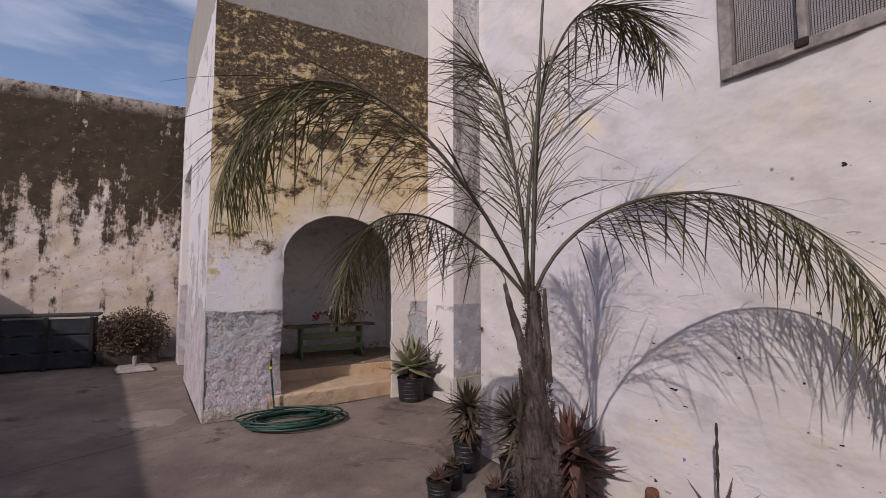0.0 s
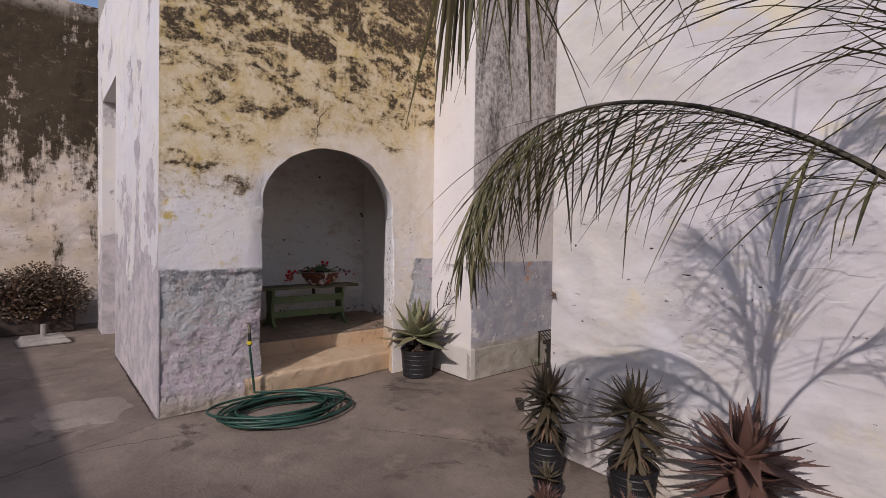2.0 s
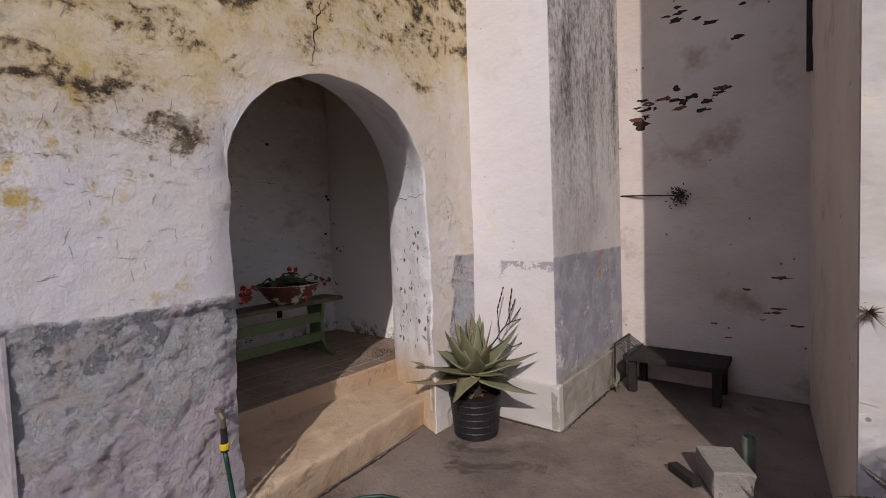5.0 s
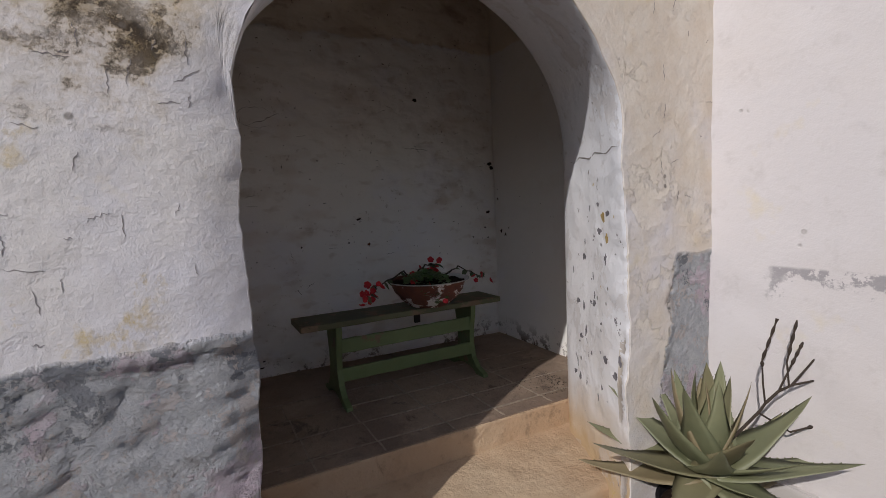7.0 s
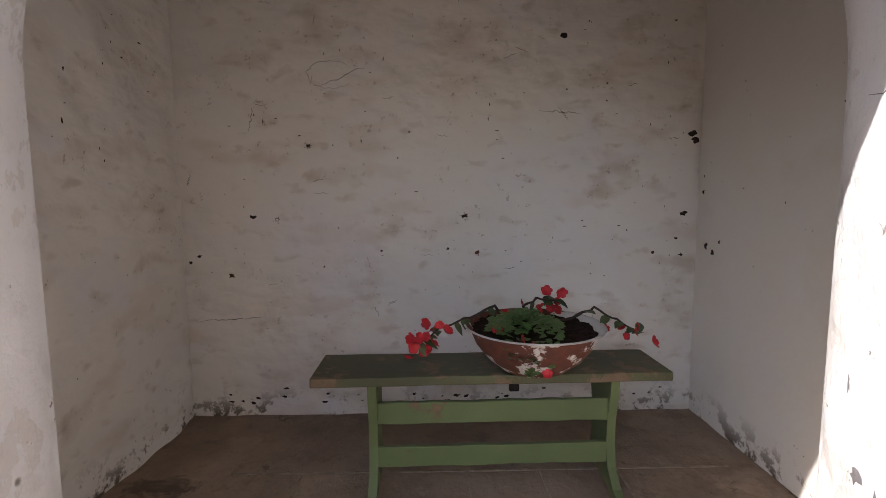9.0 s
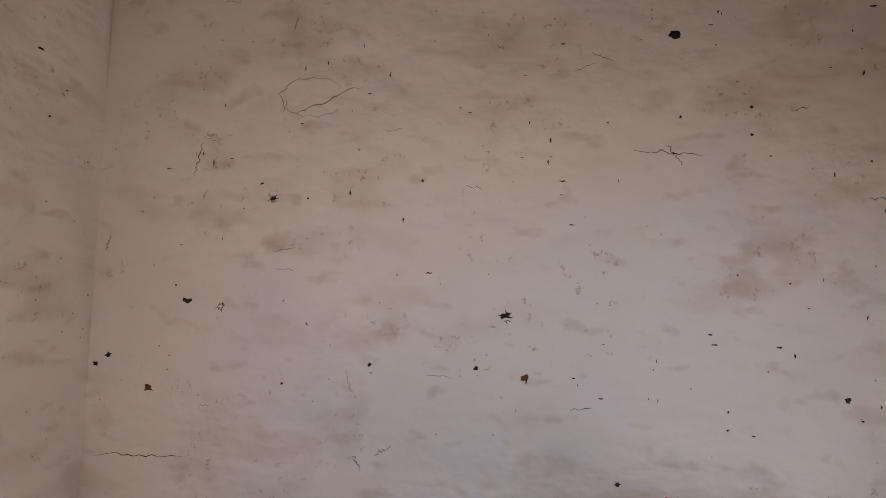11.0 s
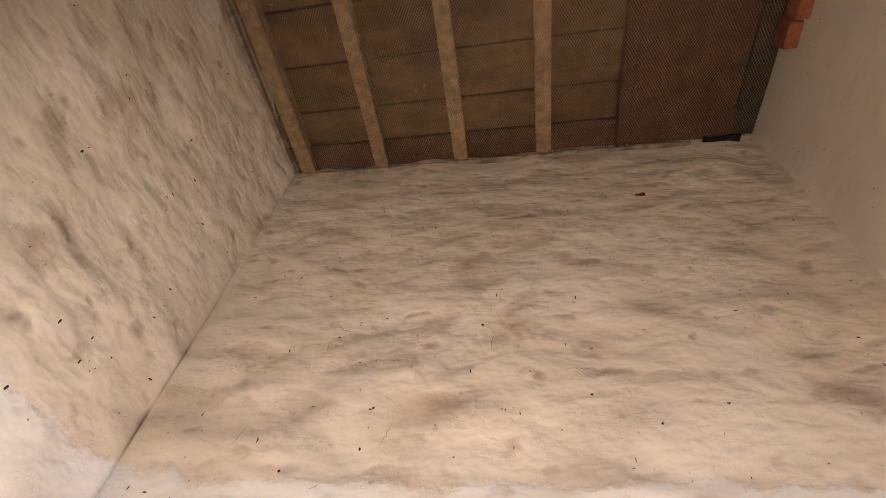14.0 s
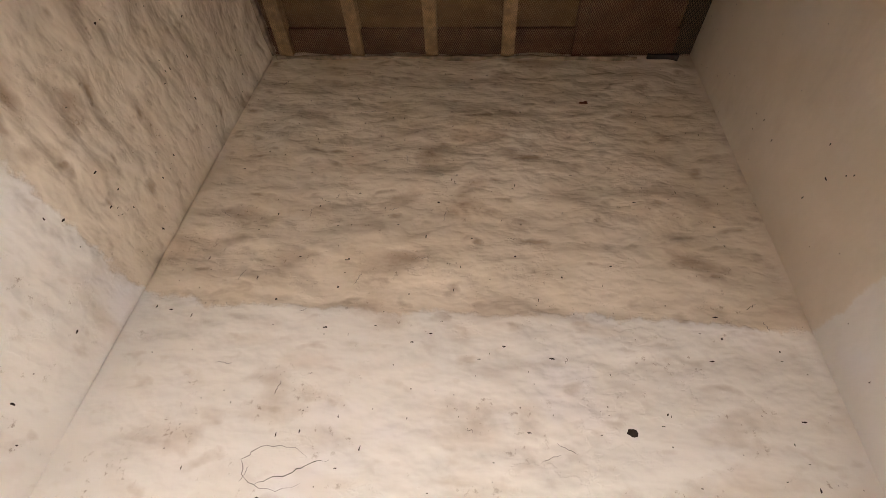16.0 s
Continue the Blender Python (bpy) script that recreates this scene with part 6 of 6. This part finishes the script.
    tube(bm, [(0.0, 0.0, 1.42), (0.02, -0.01, 2.0), (0.05, -0.03, 2.6), (0.09, -0.05, 3.15)], [0.009, 0.008, 0.006, 0.002], 7)
    part("spear_leaf", bm, M_RACHIS, t, "unopened straight spear leaf")


# ---- yard things ----
def hose():
    rr = random.Random(8)
    t = thing("garden_hose", "dark green garden hose coiled on the concrete below a tap", "hose", (0.83, -0.47, 0.0))
    pts = []
    loops, per = 10, 26
    for i in range(loops * per):
        a = 2 * math.pi * i / per
        k = i // per
        f = i / per
        rx = 0.42 + 0.075 * math.sin(f * 2.1) + 0.03 * math.sin(a * 2 + k)
        ry = 0.30 + 0.055 * math.cos(f * 1.7 + 1) + 0.02 * math.sin(a * 3 + 2 * k)
        ox, oy = 0.075 * math.sin(f * 1.9), 0.055 * math.cos(f * 2.7)
        x, y = ox + rx * math.cos(a), oy + ry * math.sin(a)
        r = -0.14
        pts.append((x * math.cos(r) - y * math.sin(r), x * math.sin(r) + y * math.cos(r), 0.014 + 0.0075 * k + 0.008 * abs(math.sin(a * 1.5 + k * 1.3))))
    tail = pts[-1]
    for q in range(1, 8):
        f = q / 8
        pts.append((tail[0] + (-0.13 - tail[0]) * f, tail[1] + (0.42 - tail[1]) * f, tail[2] + 0.03 * math.sin(math.pi * f)))
    for q in range(9):
        f = q / 8
        pts.append((-0.10 - 0.045 * f, 0.415 + 0.005 * f, 0.09 + 0.42 * f))
    bm = bmesh.new()
    tube(bm, pts, 0.0105, 7)
    part("coil", bm, M_HOSE, t, smooth=True)
    bm = bmesh.new()
    lathe(bm, [(0.0, 0.0), (0.016, 0.0), (0.018, 0.01), (0.018, 0.035), (0.015, 0.05), (0.014, 0.11), (0.0, 0.11)], 14, (-0.145, 0.42, 0.51))
    con = part("connector", bm, M_BLACK, t, "black hose connector")
    bm = bmesh.new()
    lathe(bm, [(0.0165, 0.0), (0.021, 0.003), (0.021, 0.027), (0.0165, 0.03)], 14, (-0.145, 0.42, 0.52))
    part("band", bm, M_YELLOW, con, "yellow band")
    tp = thing("tap", "small dull brass garden tap on the wall beside the arch", "tap", (0.685, 0.0, 0.63))
    bm = bmesh.new()
    tube(bm, [(0, 0.03, 0.045), (0, -0.03, 0.045), (0, -0.05, 0.03), (0, -0.05, -0.012)], [0.010, 0.011, 0.011, 0.012], 10)
    part("body", bm, M_BRASS, tp)
    bm = bmesh.new()
    tube(bm, [(-0.025, -0.03, 0.075), (0.025, -0.03, 0.075)], 0.006, 8)
    tube(bm, [(0, -0.03, 0.045), (0, -0.03, 0.075)], 0.005, 8)
    part("handle", bm, M_BRASS, tp)


def house_window():
    y0, y1, z0, z1 = -5.60, -4.40, 2.53, 3.48
    w = new("window_1")
    tagged(w, "old grey wooden window with insect wire in the house wall", "window", kind="structure")
    x = HOUSE_X - 0.03
    for nm, a in (("window_frame", (x, x + 0.09, y0, y0 + 0.06, z0, z1)), ("window_frame", (x, x + 0.09, y1 - 0.06, y1, z0, z1)),
                  ("window_frame", (x - 0.002, x + 0.092, y0 + 0.06, y1 - 0.06, z0, z0 + 0.055)), ("window_frame", (x - 0.002, x + 0.092, y0 + 0.06, y1 - 0.06, z1 - 0.05, z1)),
                  ("mullion", (x + 0.005, x + 0.07, -4.775, -4.74, z0 + 0.055, z1 - 0.05)), ("mullion", (x + 0.005, x + 0.07, -5.16, -5.125, z0 + 0.055, z1 - 0.05))):
        bm = bmesh.new()
        box(bm, *a, 0.006)
        bmesh.ops.subdivide_edges(bm, edges=[e for e in bm.edges if e.calc_length() > 0.4], cuts=10)
        for v in bm.verts:
            v.co += Vector((1, 1, 1)) * 0.004 * fbm(v.co, 10, 3)
        part(nm, bm, M_GREYWOOD, w)
    bm = bmesh.new()
    box(bm, x - 0.012, x + 0.02, -4.785, -4.73, z0 + 0.02, z0 + 0.06, 0.008)
    part("latch", bm, M_CHIP, w, "dark iron latch")
    for a, b in ((-4.74, y1 - 0.06), (-5.125, -4.775), (y0 + 0.06, -5.16)):
        vs, fs = [], []
        r, X = 0.0016, x + 0.035
        yy = np.arange(a, b, 0.011)
        zz = np.arange(z0 + 0.055, z1 - 0.05, 0.011)
        for y in yy:
            k = len(vs)
            vs += [(X, y - r, z0 + 0.05), (X, y + r, z0 + 0.05), (X, y + r, z1 - 0.045), (X, y - r, z1 - 0.045)]
            fs.append((k, k + 1, k + 2, k + 3))
        for z in zz:
            k = len(vs)
            vs += [(X - 0.001, a, z - r), (X - 0.001, b, z - r), (X - 0.001, b, z + r), (X - 0.001, a, z + r)]
            fs.append((k, k + 1, k + 2, k + 3))
        obj("pane", vs, fs, M_WIREDARK, w, label="insect wire")
    # added near-black panel: the unlit room's shade is put into its colour
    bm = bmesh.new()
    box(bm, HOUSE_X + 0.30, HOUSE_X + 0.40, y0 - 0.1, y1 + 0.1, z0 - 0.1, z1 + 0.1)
    tagged(part("dark_panel_behind_window", bm, M_DARK), "near-black panel painted to stand in for the unlit room behind the window", "wall", kind="structure")


def yard():
    # dark slatted crate by the far wall
    t = thing("storage_crate", "long dark blue-grey slatted crate in the shade of the yard wall", "crate", (-2.45, 4.95, 0), -1)
    for r in range(3):
        bm = bmesh.new()
        box(bm, -1.0, 1.0, -0.27, -0.235, 0.03 + 0.29 * r, 0.29 + 0.29 * r, 0.012)
        for v in bm.verts:
            v.co.y += 0.01 * fbm(v.co, 3, 2)
        part("slat", bm, M_TEAL, t)
        bm = bmesh.new()
        box(bm, 0.955, 0.99, -0.232, 0.25, 0.03 + 0.29 * r, 0.29 + 0.29 * r, 0.012)
        part("slat", bm, M_TEAL, t)
    for x in (-0.99, -0.3, 0.3, 0.93):
        bm = bmesh.new()
        box(bm, x, x + 0.06, -0.30, -0.268, 0.0, 0.90, 0.006)
        part("post", bm, M_SMOKE, t)
    bm = bmesh.new()
    box(bm, -1.05, 1.05, -0.31, 0.30, 0.905, 0.945, 0.01)
    part("lid", bm, M_TEAL, t)
    # dry bush in a long planter
    t = thing("planter_bush", "dry reddish bush in a brown planter at the far wall", "planter", (-0.85, 4.88, 0))
    bm = bmesh.new()
    box(bm, -0.46, 0.40, -0.20, 0.22, 0.0, 0.34, 0.02)
    part("planter", bm, M_TERRACOTTA, t)
    rr = random.Random(17)
    bm = bmesh.new()
    for i in range(16):
        x = rr.uniform(-0.42, 0.4)
        tube(bm, [(x, 0, 0.33), (x + rr.uniform(-0.1, 0.1), rr.uniform(-0.1, 0.1), 0.62), (x + rr.uniform(-0.22, 0.22), rr.uniform(-0.2, 0.2), rr.uniform(0.75, 1.0))], [0.008, 0.006, 0.003], 5)
    part("stems", bm, M_STALK, t)
    vs, fs = [], []
    for i in range(8000):
        x, y, z = rr.gauss(-0.02, 0.27), rr.gauss(-0.10, 0.16), 0.24 + abs(rr.gauss(0.34, 0.2))
        if z > 1.06 - 0.5 * abs(x) ** 1.5 or abs(x) > 0.56:
            continue
        d = Vector((rr.uniform(-1, 1), rr.uniform(-1, 1), rr.uniform(-0.6, 1))).normalized() * rr.uniform(0.03, 0.055)
        s = d.orthogonal().normalized() * rr.uniform(0.010, 0.018)
        p, k = Vector((x, y, z)), len(vs)
        vs += [p, p + d * 0.5 + s, p + d, p + d * 0.5 - s]
        fs += [(k, k + 1, k + 2), (k, k + 2, k + 3)]
    obj("crown", vs, fs, M_BUSHLEAF, t, label="sparse dry reddish-green leaves")
    # parasol foot
    t = thing("parasol_base", "square dirty cement parasol foot on the concrete", "parasol base", (-0.80, 3.95, 0), 8)
    bm = bmesh.new()
    box(bm, -0.27, 0.27, -0.25, 0.25, 0.0, 0.085, 0.02)
    for v in bm.verts:
        if v.co.z > 0.06:
            v.co.x *= 0.82
            v.co.y *= 0.82
    part("foot", bm, M_CEMENT, t)
    bm = bmesh.new()
    lathe(bm, [(0.0, 0.08), (0.032, 0.08), (0.03, 0.25), (0.022, 0.25), (0.022, 0.12), (0.0, 0.12)], 16)
    part("tube", bm, M_CEMENT, t)
    # passage things
    t = thing("low_bench", "low dark timber bench standing in the shaded passage", "bench", (3.96, -1.22, 0))
    bm = bmesh.new()
    box(bm, -0.21, 0.21, -0.36, 0.40, 0.27, 0.315, 0.01)
    part("seat", bm, M_SMOKE, t)
    for x in (-0.16, 0.16):
        for y in (-0.30, 0.33):
            bm = bmesh.new()
            box(bm, x - 0.03, x + 0.03, y - 0.03, y + 0.03, 0.0, 0.27, 0.006)
            part("leg", bm, M_SMOKE, t)
    t = thing("metal_rack", "small ribbed metal rack leaning on the low bench", "rack", (3.97, -0.82, 0.0))
    for i in range(9):
        bm = bmesh.new()
        tube(bm, [(-0.20 + 0.05 * i, -0.05, 0.318), (-0.20 + 0.05 * i, 0.07, 0.40)], 0.006, 6)
        part("bar", bm, M_WIREDARK, t)
    for y, z in ((-0.05, 0.318), (0.07, 0.40)):
        bm = bmesh.new()
        tube(bm, [(-0.22, y, z), (0.22, y, z)], 0.008, 6)
        part("rail", bm, M_WIREDARK, t)
    for x in (-0.2, 0.2):
        bm = bmesh.new()
        tube(bm, [(x, 0.07, 0.40), (x, 0.075, 0.0)], 0.008, 6)
        part("foot", bm, M_WIREDARK, t)
    t = thing("cement_block", "broken pale cement block lying on the ground", "block", (2.60, -1.72, 0), 25)
    bm = bmesh.new()
    box(bm, -0.15, 0.15, -0.10, 0.10, 0.0, 0.15, 0.012)
    bmesh.ops.subdivide_edges(bm, edges=bm.edges[:], cuts=2)
    for v in bm.verts:
        v.co += Vector((1, 1, 0.4)) * 0.01 * fbm(v.co, 9, 3)
    part("block", bm, M_CEMENT, t)
    t = thing("wood_offcut", "short dark wood offcut beside the block", "wood", (2.56, -1.53, 0), 50)
    bm = bmesh.new()
    box(bm, -0.10, 0.10, -0.03, 0.03, 0.0, 0.045, 0.006)
    part("wood", bm, M_SMOKE, t)
    t = thing("pipe_stub", "upright pale green pipe stub in the passage", "pipe", (2.76, -1.82, 0))
    bm = bmesh.new()
    lathe(bm, [(0.0, 0.0), (0.034, 0.0), (0.034, 0.24), (0.029, 0.24), (0.029, 0.05), (0.0, 0.05)], 18)
    part("pipe", bm, M_PIPE, t, smooth=False)
    t = thing("pipe_stub", "short rusty capped pipe standing before the house wall", "pipe", (1.88, -4.04, 0))
    bm = bmesh.new()
    lathe(bm, [(0.0, 0.0), (0.026, 0.0), (0.026, 0.35), (0.036, 0.355), (0.036, 0.40), (0.028, 0.415), (0.0, 0.418)], 16)
    part("pipe", bm, M_RUST, t)
    # branch stuck in the passage wall with a dry bunch
    t = thing("dry_branch", "thin dry stick with a dead bunch on the passage wall", "branch", (RECESS_X, -0.66, 1.69))
    bm = bmesh.new()
    tube(bm, [(0.02, 0.08, 0.01), (-0.03, -0.2, 0.0), (-0.04, -0.5, -0.02)], [0.009, 0.008, 0.006], 6)
    part("stick", bm, M_STALK, t)
    vs, fs = [], []
    for i in range(130):
        p = Vector((-0.05 + rr.gauss(0, 0.02), -0.53 + rr.gauss(0, 0.035), -0.02 + rr.gauss(0, 0.035)))
        d = Vector((rr.uniform(-1, 0.3), rr.uniform(-1, 1), rr.uniform(-1, 1))) * 0.035
        s = d.orthogonal().normalized() * 0.008
        k = len(vs)
        vs += [p, p + d * 0.5 + s, p + d, p + d * 0.5 - s]
        fs += [(k, k + 1, k + 2), (k, k + 2, k + 3)]
    tagged(obj("bunch", vs, fs, M_STALK, t), kind="stuff")
    t = thing("wood_strip", "dark split timber strip hanging on the passage wall", "wood", (3.98, HOUSE_Y + 0.12, 2.48))
    for x, w, z in ((0.0, 0.022, 0.0), (0.05, 0.018, 0.05)):
        bm = bmesh.new()
        box(bm, x - w, x + w, -0.01, 0.05, z, 0.95, 0.006)
        bmesh.ops.subdivide_edges(bm, edges=[e for e in bm.edges if e.calc_length() > 0.5], cuts=12)
        for v in bm.verts:
            v.co.x += 0.012 * fbm(v.co, 6, 3)
        part("board", bm, M_SMOKE, t)
    # weeds at the foot of the pier
    t = thing("grass_tuft", "small green weed growing at the foot of the pier", "weed", (3.68, -0.79, 0))
    vs, fs = [], []
    for i in range(26):
        a, L = rr.uniform(0, 6.28), rr.uniform(0.10, 0.2)
        s = Vector((-math.sin(a), math.cos(a), 0)) * 0.005
        k = len(vs)
        for f in (0, 0.35, 0.7, 1.0):
            c = Vector((math.cos(a) * L * f * f * 0.9, math.sin(a) * L * f * f * 0.9, L * (f - 0.35 * f ** 3)))
            vs += [c - s * (1 - f), c + s * (1 - f)]
        for q in range(3):
            fs.append((k + 2 * q, k + 2 * q + 1, k + 2 * q + 3, k + 2 * q + 2))
    obj("blades", vs, fs, M_ALOE, t)
    # dry tuft on the corner of the house
    t = thing("dry_tuft", "small dry brown tuft growing from the house corner", "weed", (HOUSE_X, HOUSE_Y - 0.03, 1.10))
    vs, fs = [], []
    for i in range(60):
        a = rr.uniform(-2.6, -0.2)
        d = Vector((math.sin(a) * 0.5 - 0.2, math.cos(a) * 0.6 - 0.1, rr.uniform(-0.7, 0.5))) * rr.uniform(0.04, 0.11)
        s = d.orthogonal().normalized() * 0.003
        k = len(vs)
        vs += [-s, s, d]
        fs.append((k, k + 1, k + 2))
    obj("blades", vs, fs, M_DRY, t)


aloes()
palm()
hose()
house_window()
yard()
